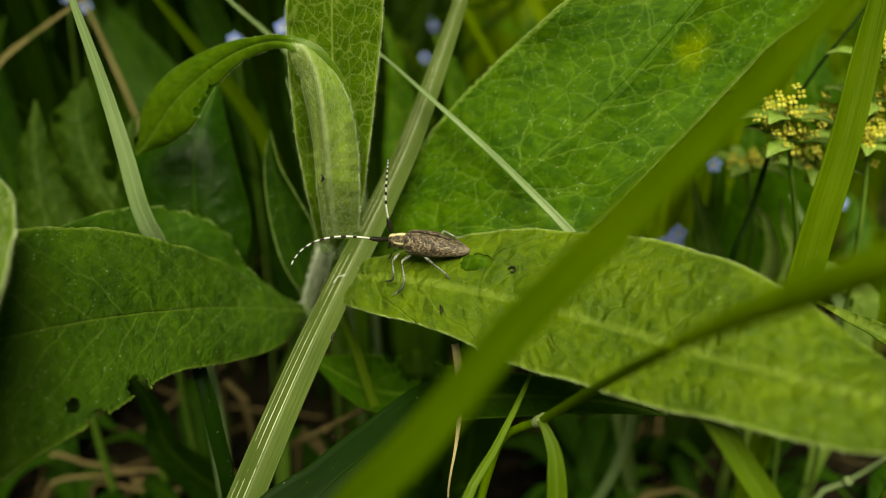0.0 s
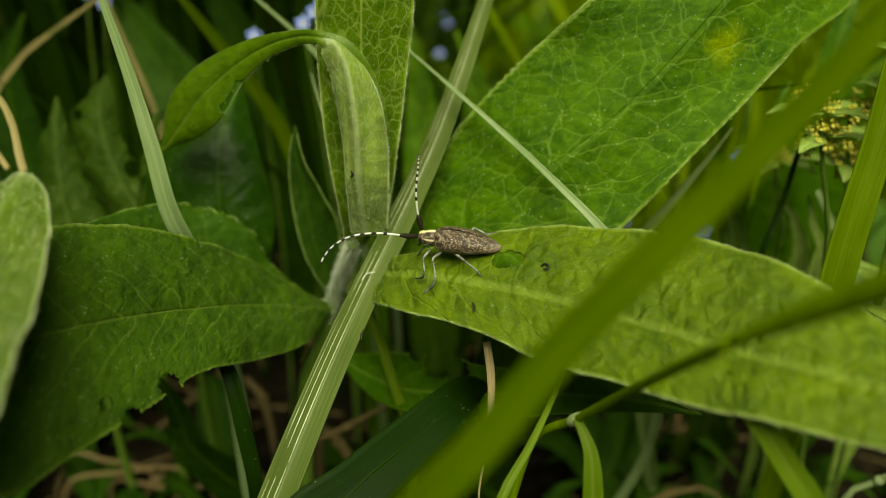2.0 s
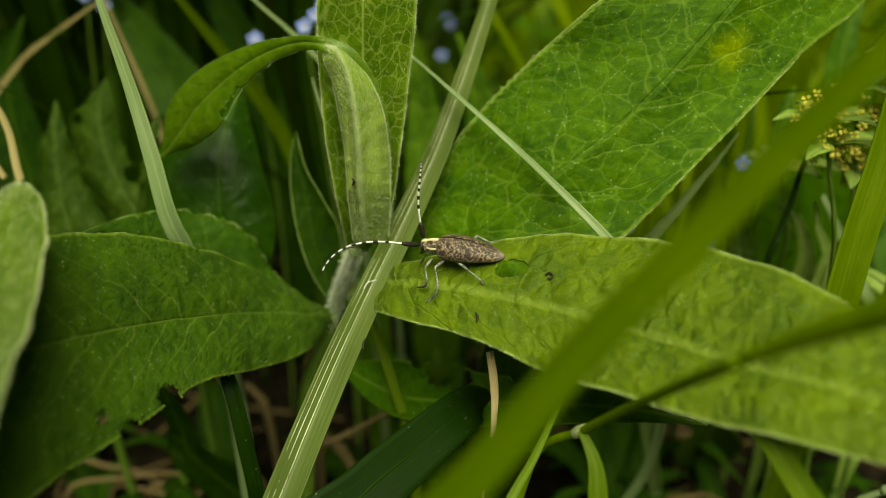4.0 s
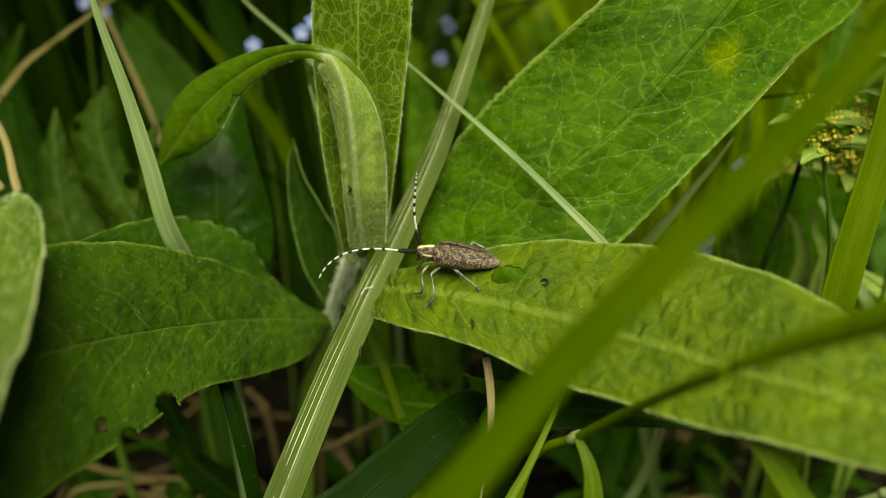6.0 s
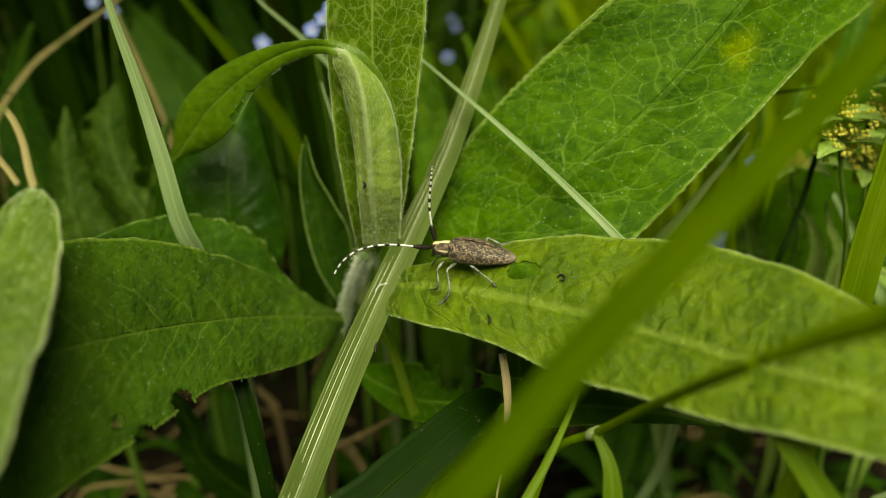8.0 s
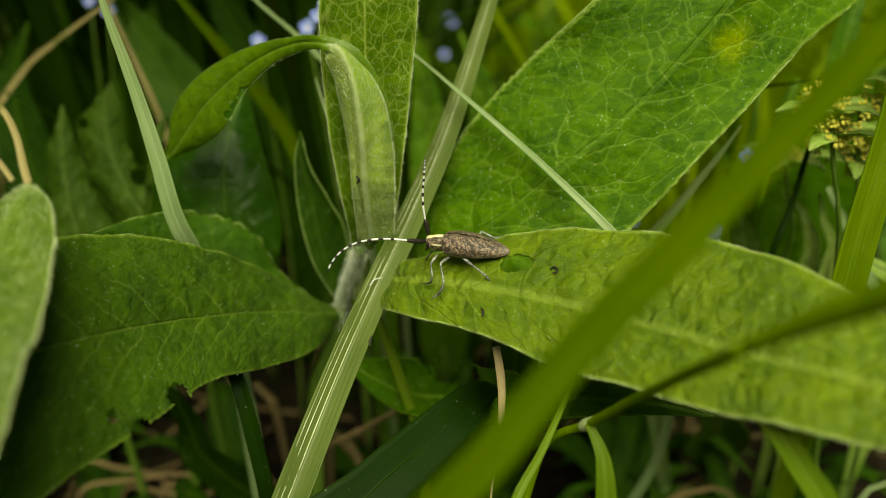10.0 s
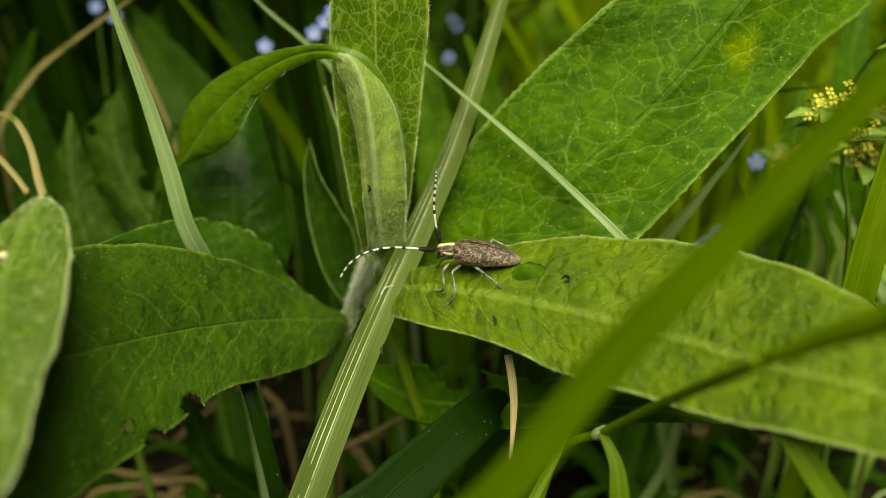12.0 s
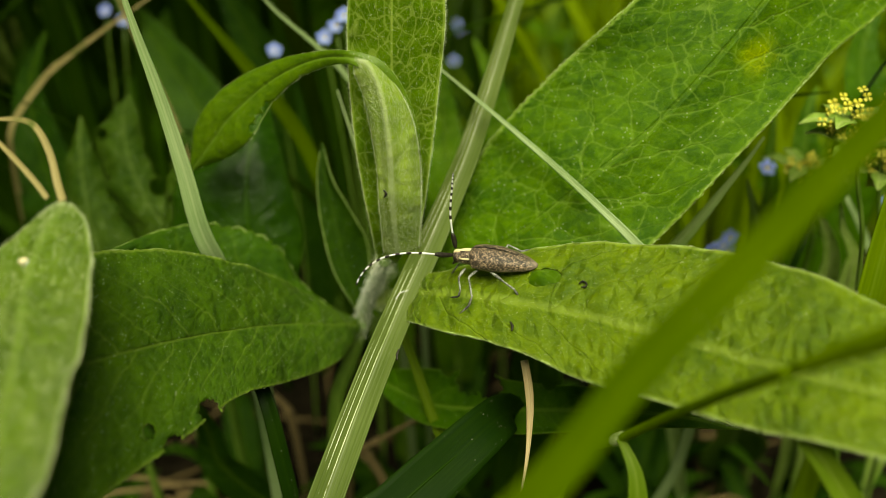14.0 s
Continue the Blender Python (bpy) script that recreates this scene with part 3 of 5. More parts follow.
def blade(name, spine, widths, material, label="", category="grass", group="", parent=None, face=TO_EYE, twist=(0.0, 0.0), fold=0.25, thickness=0.25, nu=60, nv=8, veins=()):
    """A blade along a spine from its root to its tip. With no parent it becomes a plant of its own: a blade with its keel, in a sheath at the root."""
    plant = None
    if parent is None:
        plant = parent = root(name, spine[0], label, category, group)
        name, label = "blade", ""
    p, uv = blade_grid(spine, widths, face, twist, fold, nu, nv)
    ob = link_mesh(name, p.reshape(-1, 3), grid_faces(nu, nv), material, parent, spine[0], uv.reshape(-1, 2), label, thickness)
    if plant is not None:
        c = p[:, nv // 2]
        n = unit(c - (p[:, 0] + p[:, -1]) / 2 + 1e-9)
        w = max(widths)
        tube("keel", c[::6] + n[::6] * 0.1, (w * 0.045, w * 0.045, w * 0.03, 0.03), material, ob, n=nu // 2, sides=6)
        for at, r in veins:
            j = int(round((at + 1) / 2 * nv))
            lift = np.cross(np.gradient(p[:, j], axis=0), p[:, -1] - p[:, 0])
            lift = unit(lift) * (1 if lift[:, 1].mean() < 0 else -1)
            tube("vein", p[nu // 8:nu - 2:4, j] + lift[nu // 8:nu - 2:4] * 0.10, (r, r, r, r * 0.7, r * 0.3), BLADE_VEIN_GLOSS, ob, "pale raised vein", n=nu, sides=6)
        foot, _ = spline(spine, nu)
        cut = max(3, int(nu * 0.12))
        tube("sheath", foot[:cut + 1:max(1, cut // 3)], (widths[0] * 0.42, widths[0] * 0.4, widths[0] * 0.36), material, parent, n=8, sides=8)
    return plant or ob

# ---- ground ----
def build_ground():
    n, verts, faces = 90, [], []
    line = np.concatenate([-np.geomspace(300, 2.0, 20), np.linspace(-1.6, 2.4, n), np.geomspace(2.8, 300, 20)])
    m = len(line)
    for y in line:
        for x in line:
            near = max(0.0, 1 - math.hypot(x, y - 0.4) / 2.2)
            z = -0.004 + near * (0.008 * noise.noise(Vector((x * 9, y * 9, 0))) + 0.004 * noise.noise(Vector((x * 40, y * 40, 3))))
            verts.append((x * 1000, y * 1000, z * 1000))
    for i in range(m - 1):
        for j in range(m - 1):
            faces.append((i * m + j, i * m + j + 1, (i + 1) * m + j + 1, (i + 1) * m + j))
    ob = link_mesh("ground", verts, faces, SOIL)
    return tagged(ob, "dark damp soil under meadow plants", "ground", kind="structure")


build_ground()

# ---- the broad-leaved plant on which the beetle sits ----
def wool(parent, points, radius, count, seed):
    """Fine white wool round a stem."""
    rng = np.random.default_rng(seed)
    c, _ = spline(points, 80)
    hv, hf = [], []
    for k in range(count):
        i = int(rng.integers(0, 80))
        d = unit(rng.normal(0, 1, 3))
        q = c[i] + (c[i + 1] - c[i]) * rng.random() + d * radius * 0.9
        tip = q + unit(d + rng.normal(0, 0.9, 3)) * rng.uniform(0.6, 2.2)
        w = unit(np.cross(d, rng.normal(0, 1, 3))) * 0.035
        b = len(hv)
        w2 = unit(np.cross(d, w)) * 0.035
        hv += [q + w, q - w * 0.5 + w2, q - w * 0.5 - w2, tip]
        hf += [(b, b + 1, b + 3), (b + 1, b + 2, b + 3), (b + 2, b, b + 3)]
    tagged(link_mesh("wool", hv, hf, WOOL, parent, points[0], smooth=False), kind="stuff")


def build_main_plant():
    plant = root("broad_leaved_plant", (-47.3, 183.6, -3.0), "young meadow plant with broad hairy green leaves round a woolly stem", "plant")
    tube("stem", [(-47.3, 183.6, -3.0), (-42.6, 187.2, 86.5), (-37.4, 189.5, 100.8), (-34.7, 190.3, 109.6)], (2.6, 2.4, 2.2, 2.0), STEM_GREEN, plant, "green hairy stem", n=40, sides=14)
    tube("shoot", [(-35.4, 189.8, 107.4), (-34.1, 190.0, 111.4), (-30.6, 183.8, 121.8), (-25.9, 170.7, 136.2)], (2.0, 2.0, 1.8, 1.4), STEM_WOOL, plant, "pale woolly tip of the stem", n=40, sides=14)
    wool(plant, [(-35.9, 189.6, 105.8), (-34.1, 190.0, 111.4), (-30.6, 183.8, 121.8), (-25.9, 170.7, 136.2)], 2.0, 3200, 51)
    leaf("leaf", [
        ((-30.1, 184.3, 118.1), (-30.5, 185.9, 119.2), (-29.7, 182.7, 117.1)),
        ((-17.0, 157.1, 135.4), (-15.9, 162.1, 136.6), (-18.7, 150.9, 131.7)),
        ((-2.6, 144.9, 140.0), (1.8, 154.8, 144.8), (-2.5, 136.1, 135.4)),
        ((12.0, 135.7, 141.6), (17.9, 147.5, 150.3), (11.3, 124.1, 135.7)),
        ((28.3, 124.0, 142.5), (36.8, 136.5, 152.9), (24.8, 112.0, 138.1)),
        ((44.2, 108.6, 145.1), (49.7, 121.8, 154.3), (39.4, 99.3, 141.5)),
        ((56.1, 97.6, 147.5), (63.3, 107.0, 148.7), (51.9, 91.3, 143.4)),
        ((63.1, 90.4, 148.6), (65.7, 93.3, 150.1), (60.5, 86.8, 145.5)),
        ((67.1, 87.0, 148.4), (67.2, 87.0, 148.5), (67.2, 87.0, 148.3)),
    ], LEAF_BRIGHT, plant, "bright yellow-green leaf with a hole near its edge", nu=200, nv=60, cup=0.05, ripple=(0.35, 5), quilt=0.42, seed=3,
        bites=[(*(5.1, 148.8, 142.5), 1.6), (*(6.4, 148.4, 142.9), 1.7), (*(7.9, 148.1, 143.3), 1.5)], rib=0.5, fuzz=6000, fuzz_length=0.6, down=3500, margin=(0.2, (0, 60)))
    leaf("leaf", [
        ((-34.6, 189.1, 109.4), (-34.6, 189.5, 110.3), (-34.6, 188.5, 108.1)),
        ((-39.2, 180.4, 114.4), (-41.0, 183.9, 117.1), (-38.7, 171.6, 109.7)),
        ((-48.3, 164.9, 123.7), (-48.3, 177.4, 126.9), (-45.8, 151.1, 118.0)),
        ((-56.7, 146.9, 132.6), (-57.7, 161.9, 141.0), (-51.2, 133.2, 126.8)),
        ((-63.1, 131.4, 139.5), (-66.3, 150.2, 149.1), (-56.7, 119.6, 128.3)),
        ((-68.8, 119.2, 144.0), (-72.7, 137.5, 155.0), (-63.1, 105.9, 129.8)),
        ((-74.1, 109.3, 146.6), (-77.1, 125.5, 157.6), (-68.1, 95.4, 130.9)),
        ((-79.1, 101.1, 148.0), (-80.0, 108.9, 155.1), (-72.8, 90.1, 138.5)),
        ((-83.5, 95.8, 148.3), (-83.6, 95.8, 148.4), (-83.6, 95.8, 148.3)),
    ], LEAF_OLIVE, plant, "dark green leaf with gnawed lower edge and a small hole", nu=220, nv=90, cup=0.05, ripple=(0.25, 4), quilt=0.3, seed=5,
        bites=[(-52.1, 121.0, 132.6, 2.0), (-51.2, 121.0, 131.2, 1.3), (-56.4, 114.0, 130.6, 1.9), (-59.8, 113.0, 134.3, 1.25), (-45.2, 128.0, 129.7, 1.2)],
        rib=0.6, teeth=(0.03, 60), fuzz=500, fuzz_length=0.4, down=1500, margin=(0.14, (0,)))
    leaf("leaf", [
        ((-31.8, 187.1, 114.6), (-31.8, 187.7, 115.9), (-30.9, 185.6, 113.8)),
        ((-12.3, 176.3, 129.3), (-19.3, 182.5, 133.0), (-5.0, 169.5, 124.0)),
        ((2.0, 171.6, 140.6), (-11.1, 184.7, 145.0), (13.0, 157.5, 131.0)),
        ((17.6, 170.3, 154.3), (-0.3, 185.5, 160.8), (31.6, 165.6, 141.9)),
        ((33.0, 174.1, 166.2), (11.9, 184.6, 174.3), (49.5, 171.9, 159.1)),
        ((52.0, 181.5, 185.8), (26.7, 183.6, 187.9), (69.2, 183.8, 175.9)),
        ((65.6, 189.8, 201.3), (44.7, 193.7, 204.4), (87.4, 196.2, 189.0)),
        ((77.6, 199.6, 216.3), (77.5, 199.6, 216.5), (77.8, 199.6, 216.2)),
    ], LEAF_MID, plant, "large green leaf with a yellowed patch and clear side veins", nu=200, nv=64, cup=-0.05, ripple=(0.3, 4), quilt=0.25, seed=8, teeth=(0.05, 70), rib=0.6, fuzz=1500, fuzz_length=0.5, margin=(0.16, (0, 64)))
    leaf("leaf", [
        ((-26.0, 172.0, 134.2), (-27.5, 172.0, 134.2), (-24.2, 172.0, 134.2)),
        ((-23.9, 169.9, 144.1), (-28.1, 167.2, 145.2), (-18.2, 167.2, 145.2)),
        ((-23.1, 171.4, 159.0), (-29.7, 165.6, 160.7), (-15.2, 165.6, 160.7)),
        ((-22.6, 172.0, 174.5), (-30.4, 166.1, 175.9), (-13.1, 166.1, 175.9)),
        ((-22.0, 172.2, 189.1), (-29.8, 166.0, 190.1), (-11.5, 166.0, 190.1)),
        ((-21.0, 172.5, 201.7), (-27.2, 167.2, 202.1), (-12.8, 167.2, 202.1)),
        ((-19.4, 172.3, 215.4), (-19.5, 172.3, 215.4), (-19.3, 172.3, 215.4)),
    ], LEAF_YOUNG, plant, "upright young green leaf with a pale vein net and hairy margin", nu=150, nv=44, cup=0.02, ripple=(0.25, 6), quilt=0.12, seed=11, rib=0.5, fuzz=3000, fuzz_length=0.8, down=2500)
    leaf("leaf", [
        ((-22.6, 164.0, 141.1), (-25.5, 166.0, 140.2), (-18.3, 166.0, 140.4)),
        ((-22.7, 158.0, 155.2), (-25.3, 160.0, 154.5), (-17.2, 161.0, 153.7)),
        ((-22.6, 157.0, 163.7), (-25.5, 160.0, 162.7), (-17.1, 161.0, 162.3)),
        ((-23.0, 157.0, 171.5), (-26.3, 160.0, 170.7), (-18.2, 161.0, 170.8)),
        ((-24.0, 158.0, 177.7), (-27.4, 161.0, 176.4), (-20.8, 161.0, 177.1)),
        ((-25.9, 159.5, 181.8), (-28.7, 161.5, 180.3), (-24.5, 162.0, 181.6)),
        ((-28.1, 161.5, 182.6), (-28.3, 161.5, 182.3), (-27.9, 161.7, 182.9)),
    ], LEAF_WOOLLY, plant, "half-folded young leaf covered in white wool, its tip bent over", nu=150, nv=48, cup=0.06, ripple=(0.2, 7), quilt=0.22, seed=13, rib=0.5, pleat=(0.3, 2.5), fuzz=3200, fuzz_length=0.8, down=7000)
    leaf("leaf", [
        ((-33.8, 190.8, 113.1), (-35.3, 190.3, 112.0), (-32.4, 191.2, 114.0)),
        ((-38.2, 192.2, 125.5), (-40.6, 191.0, 123.0), (-32.4, 194.0, 129.4)),
        ((-40.3, 194.8, 138.2), (-43.5, 194.2, 136.9), (-35.9, 193.9, 138.6)),
        ((-41.9, 197.0, 147.7), (-43.7, 196.7, 147.1), (-40.0, 195.5, 146.8)),
        ((-42.2, 199.0, 154.3), (-42.4, 199.0, 154.3), (-42.1, 199.0, 154.3)),
    ], LEAF_POINTED, plant, "small pointed dark green leaf with a lighter rim", nu=90, nv=26, cup=-0.1, ripple=(0.15, 3), seed=15, rib=0.4, margin=(0.18, (0, 26)), fuzz=200, fuzz_length=0.35)
    leaf("leaf", [
        ((-35.4, 193.4, 104.5), (-35.1, 193.8, 105.4), (-35.4, 192.1, 104.0)),
        ((-48.8, 186.8, 114.0), (-47.6, 191.2, 118.6), (-48.4, 183.3, 111.1)),
        ((-60.4, 182.6, 126.3), (-55.7, 190.0, 132.7), (-58.9, 173.9, 119.4)),
        ((-71.0, 177.1, 133.3), (-67.2, 184.5, 139.7), (-69.2, 169.0, 127.9)),
        ((-79.4, 170.9, 138.9), (-76.8, 175.6, 142.0), (-77.7, 164.9, 135.6)),
        ((-86.3, 162.4, 142.0), (-86.2, 162.4, 142.2), (-86.2, 162.3, 141.9)),
    ], LEAF_DARK, plant, "dark green toothed leaf under another leaf", nu=120, nv=34, cup=0.05, ripple=(0.3, 3), teeth=(0.18, 28), seed=17, rib=0.5, margin=(0.14, (0,)))
    leaf("leaf", [
        ((-33.3, 188.7, 94.4), (-33.3, 189.3, 95.7), (-33.2, 187.2, 93.6)),
        ((-17.0, 171.3, 97.4), (-15.7, 175.7, 104.3), (-19.6, 167.8, 94.6)),
        ((2.0, 158.3, 104.8), (2.1, 163.5, 109.0), (2.0, 153.5, 101.8)),
        ((21.0, 148.1, 111.5), (20.0, 151.7, 114.5), (20.7, 144.9, 109.2)),
        ((34.8, 140.9, 115.0), (33.9, 142.9, 116.9), (34.6, 139.2, 113.7)),
        ((44.2, 136.6, 115.1), (44.1, 136.6, 115.2), (44.4, 136.5, 115.0)),
    ], LEAF_FRESH, plant, "lower leaf in the shade with a gnawed upper edge", nu=120, nv=30, cup=-0.08, ripple=(0.4, 4), quilt=0.1, seed=19, rib=0.45,
        bites=[(*(-7.5, 169.4, 105.1), 3.4), (*(-3.2, 166.3, 105.6), 3.0), (*(-12.8, 173.9, 105.1), 1.6), (*(9.6, 159.0, 111.1), 1.5)])
    # arching leaf behind, with a gnawed edge
    leaf("leaf", [
        ((-17.6, 162.0, 157.2), (-18.0, 162.0, 157.2), (-17.1, 162.5, 157.0)),
        ((-18.5, 161.5, 167.9), (-19.8, 161.5, 167.3), (-17.2, 162.0, 168.2)),
        ((-21.5, 161.2, 176.2), (-22.8, 161.2, 175.4), (-19.9, 161.7, 177.2)),
        ((-25.6, 160.8, 181.4), (-26.9, 160.5, 180.5), (-24.2, 161.5, 182.5)),
        ((-30.1, 162.5, 182.8), (-29.9, 162.0, 181.7), (-30.1, 163.0, 183.9)),
        ((-36.9, 170.0, 180.9), (-36.4, 169.0, 179.4), (-37.4, 171.0, 182.1)),
        ((-44.9, 177.0, 176.8), (-43.2, 175.0, 175.2), (-46.5, 179.0, 179.0)),
        ((-52.7, 182.0, 171.3), (-48.9, 179.0, 169.7), (-56.6, 186.0, 173.9)),
        ((-60.6, 186.0, 164.3), (-55.5, 182.0, 160.6), (-65.0, 190.0, 167.6)),
        ((-66.4, 189.0, 157.6), (-62.9, 187.0, 155.0), (-69.9, 192.0, 161.3)),
        ((-70.7, 191.0, 152.6), (-69.5, 191.0, 151.8), (-72.0, 192.0, 154.5)),
        ((-73.2, 192.0, 150.2), (-73.2, 192.0, 150.1), (-73.3, 192.0, 150.2)),
    ], LEAF_ARCH, plant, "arching leaf with a gnawed edge", nu=220, nv=40, cup=0.12, ripple=(0.25, 2), quilt=0.1, seed=21, rib=0.4, bites=[(-49.0, 179.0, 168.2, 2.2), (-51.7, 180.0, 165.7, 1.6), (-54.0, 181.0, 163.9, 1.0), (-40.1, 173.0, 176.2, 1.2), (-58.9, 185.0, 156.2, 1.3)], fuzz=1200, fuzz_length=0.6, margin=(0.1, (0,)))
    leaf("leaf", [
        ((-60.3, 194.0, 113.0), (-66.1, 194.0, 113.1), (-53.3, 195.0, 112.4)),
        ((-61.7, 195.0, 127.8), (-82.0, 200.0, 126.4), (-49.5, 199.0, 126.6)),
        ((-62.1, 197.0, 137.7), (-82.4, 203.0, 136.9), (-50.6, 202.0, 136.2)),
        ((-61.8, 200.0, 145.9), (-80.4, 206.0, 143.9), (-53.0, 206.0, 143.9)),
        ((-61.2, 205.0, 151.5), (-77.1, 211.0, 147.0), (-55.3, 210.0, 150.4)),
        ((-60.0, 212.0, 156.7), (-68.0, 215.0, 151.7), (-57.2, 215.0, 155.3)),
        ((-58.9, 219.0, 161.7), (-59.1, 219.0, 161.6), (-58.8, 219.0, 161.6)),
    ], LEAF_GLOSSY, plant, "broad glossy leaf bent over in the shade", nu=130, nv=44, cup=0.12, ripple=(0.5, 3), quilt=0.25, seed=23, rib=0.5)
    return plant


build_main_plant()


def build_near_plant():
    plant = root("hairy_leaved_plant", (-95.0, 20.0, -3.0), "meadow plant with bright hairy upright leaf", "plant")
    tube("stem", [(-95.0, 20.0, -3.0), (-92.0, 35.0, 50.0), (-84.0, 50.0, 100.0), (-63.0, 66.1, 150.1)], (2.2, 2.0, 1.7, 1.2), STEM_WOOL, plant, "pale woolly stem")
    leaf("leaf", [
        ((-63.0, 66.1, 150.1), (-64.1, 66.2, 150.4), (-61.8, 66.0, 149.8)),
        ((-63.4, 75.2, 153.0), (-71.5, 77.5, 151.1), (-56.6, 74.0, 154.8)),
        ((-65.6, 86.5, 156.0), (-76.3, 89.7, 153.8), (-57.0, 84.4, 158.3)),
        ((-69.2, 100.3, 159.6), (-80.7, 103.7, 157.8), (-59.3, 97.8, 161.0)),
        ((-73.6, 114.9, 162.6), (-82.3, 116.2, 161.1), (-63.9, 114.4, 163.5)),
        ((-73.5, 123.2, 166.2), (-77.5, 124.0, 165.8), (-67.9, 123.6, 166.7)),
        ((-72.3, 126.3, 168.1), (-74.1, 126.3, 168.0), (-70.5, 126.4, 168.1)),
        ((-72.4, 127.6, 168.5), (-73.0, 127.6, 168.4), (-71.9, 127.6, 168.4)),
    ], LEAF_HAIRY, plant, "bright green hairy leaf with a blunt tip", nu=130, nv=40, cup=-0.12, ripple=(0.3, 3), quilt=0.25, seed=31, rib=0.7, fuzz=2200, fuzz_length=0.9, down=2500)
    blade("dry_leaf_end", [(-72.4, 127.6, 168.5), (-73.6, 129.6, 170.4), (-75.9, 133.8, 174.8), (-79.4, 137.5, 178.2), (-84.1, 139.9, 178.6), (-90.3, 140.7, 178.2)], (1.3, 1.2, 1.1, 1.0, 0.7, 0.3), BROWN_BLADE, parent=plant, label="dry straw-coloured curled strip")
    blade("dry_leaf_end", [(-74.9, 127.8, 169.0), (-77.3, 129.8, 171.1), (-82.1, 133.5, 174.4), (-87.7, 137.4, 178.1)], (0.9, 0.9, 0.8, 0.3), BROWN_BLADE, parent=plant, label="dry straw-coloured strip")
    return plant


build_near_plant()

# ---- single grass blades and stalks round the plant ----
def build_grass():
    g = "grass blades round the plant"
    blade("grass_plant", [(-62.5, 75.0, -3.0), (-60.5, 88.0, 30.0), (-52.5, 100.0, 70.0), (-36.4, 121.9, 107.3), (-28.0, 142.3, 122.7), (-21.1, 158.4, 133.4), (-15.5, 168.0, 142.2), (-6.7, 183.0, 157.9), (4.7, 207.8, 185.1), (13.1, 230.6, 207.9)],
          (5.0, 5.6, 6.0, 6.3, 6.4, 6.1, 5.6, 4.5, 3.2, 0.5), GRASS_KEELED, "broad pale green grass blade with white lines, leaning", group=g, fold=0.5, face=(0.05, -0.9, 0.42), nu=110, nv=28, veins=((-0.78, 0.07), (-0.5, 0.10), (-0.14, 0.12)))
    blade("grass_plant", [(30.0, 205.0, -3.0), (50.0, 192.0, 60.0), (37.2, 155.6, 132.2), (25.8, 157.4, 145.5), (18.2, 162.7, 152.1), (9.2, 172.7, 158.3), (-3.0, 182.2, 166.9), (-13.8, 191.6, 174.0), (-24.9, 206.0, 178.8)],
          (2.6, 3.0, 3.0, 2.9, 2.6, 2.2, 1.4, 0.8, 0.2), GRASS_PALE, "narrow pale grass blade lying across a leaf", group=g)
    blade("grass_plant", [(-56.3, 175.5, -3.0), (-56.8, 172.9, 91.3), (-59.6, 176.6, 108.6), (-62.2, 174.4, 125.1), (-61.9, 167.2, 138.2), (-63.7, 165.4, 146.2), (-65.5, 166.1, 159.5), (-68.4, 167.6, 174.5), (-72.0, 169.1, 189.6), (-74.4, 170.4, 201.9)],
          (2.6, 2.8, 3.4, 4.8, 5.0, 4.8, 4.4, 3.6, 2.2, 0.4), GRASS_PALE, "narrow pale green grass blade, upright", group=g)
    near = blade("grass_plant", [(-95.0, 20.0, -3.0), (-72.0, 32.0, 60.0), (-15.4, 64.3, 147.1), (-7.5, 65.6, 157.0), (-2.2, 67.0, 162.3), (6.7, 71.5, 171.9), (12.2, 73.8, 177.0), (17.9, 76.2, 182.0), (23.4, 78.5, 187.0), (29.0, 80.9, 192.1), (34.8, 83.4, 197.4), (42.4, 88.6, 203.9), (52.0, 97.0, 214.7)],
          (3.0, 4.2, 4.9, 5.0, 5.0, 4.9, 4.5, 4.0, 3.4, 0.8), GRASS_GREEN, "broad green grass blade close to the eye", group=g, fold=0.2, nu=100)
    blade("grass_plant", [(95.0, 215.0, -3.0), (92.0, 200.0, 60.0), (75.1, 158.8, 124.9), (77.1, 160.6, 142.9), (81.3, 165.2, 162.2), (84.4, 170.0, 179.6), (86.3, 173.0, 193.3), (87.4, 176.2, 209.6)],
          (5, 7, 7.6, 7.8, 7.6, 7.0, 6.0, 1.0), GRASS_FRESH, "broad green grass blade with a dark fold, upright", group=g, fold=0.5)
    blade("grass_plant", [(95.0, 260.0, -3.0), (69.5, 184.1, 124.8), (73.9, 187.1, 138.3), (78.4, 191.4, 154.6), (86.1, 194.9, 169.2), (95.6, 198.4, 181.4), (102.3, 201.2, 192.2)],
          (1.6, 2.0, 1.9, 1.7, 1.5, 1.0, 0.3), GRASS_DARK, "thin dark grass blade", group=g)
    blade("grass_plant", [(75.0, 95.0, -3.0), (62.0, 97.0, 60.0), (49.2, 98.0, 125.7), (45.2, 100.0, 132.1), (40.7, 102.5, 138.5), (37.8, 105.0, 141.6), (36.4, 109.0, 142.5)],
          (4.0, 4.6, 4.8, 4.8, 4.6, 4.2, 3.0), GRASS_BRIGHT, "green grass blade passing under a leaf", group=g)
    blade("grass_plant", [(0.0, 95.0, -3.0), (2.0, 100.0, 60.0), (3.7, 111.8, 114.0), (9.6, 120.5, 120.9), (13.8, 127.8, 124.8), (17.0, 133.9, 128.4), (20.4, 141.7, 130.9)],
          (4.0, 5.0, 4.8, 3.8, 2.4, 1.3, 0.4), GRASS_BRIGHT, "tapering green grass blade", group=g, fold=0.4)
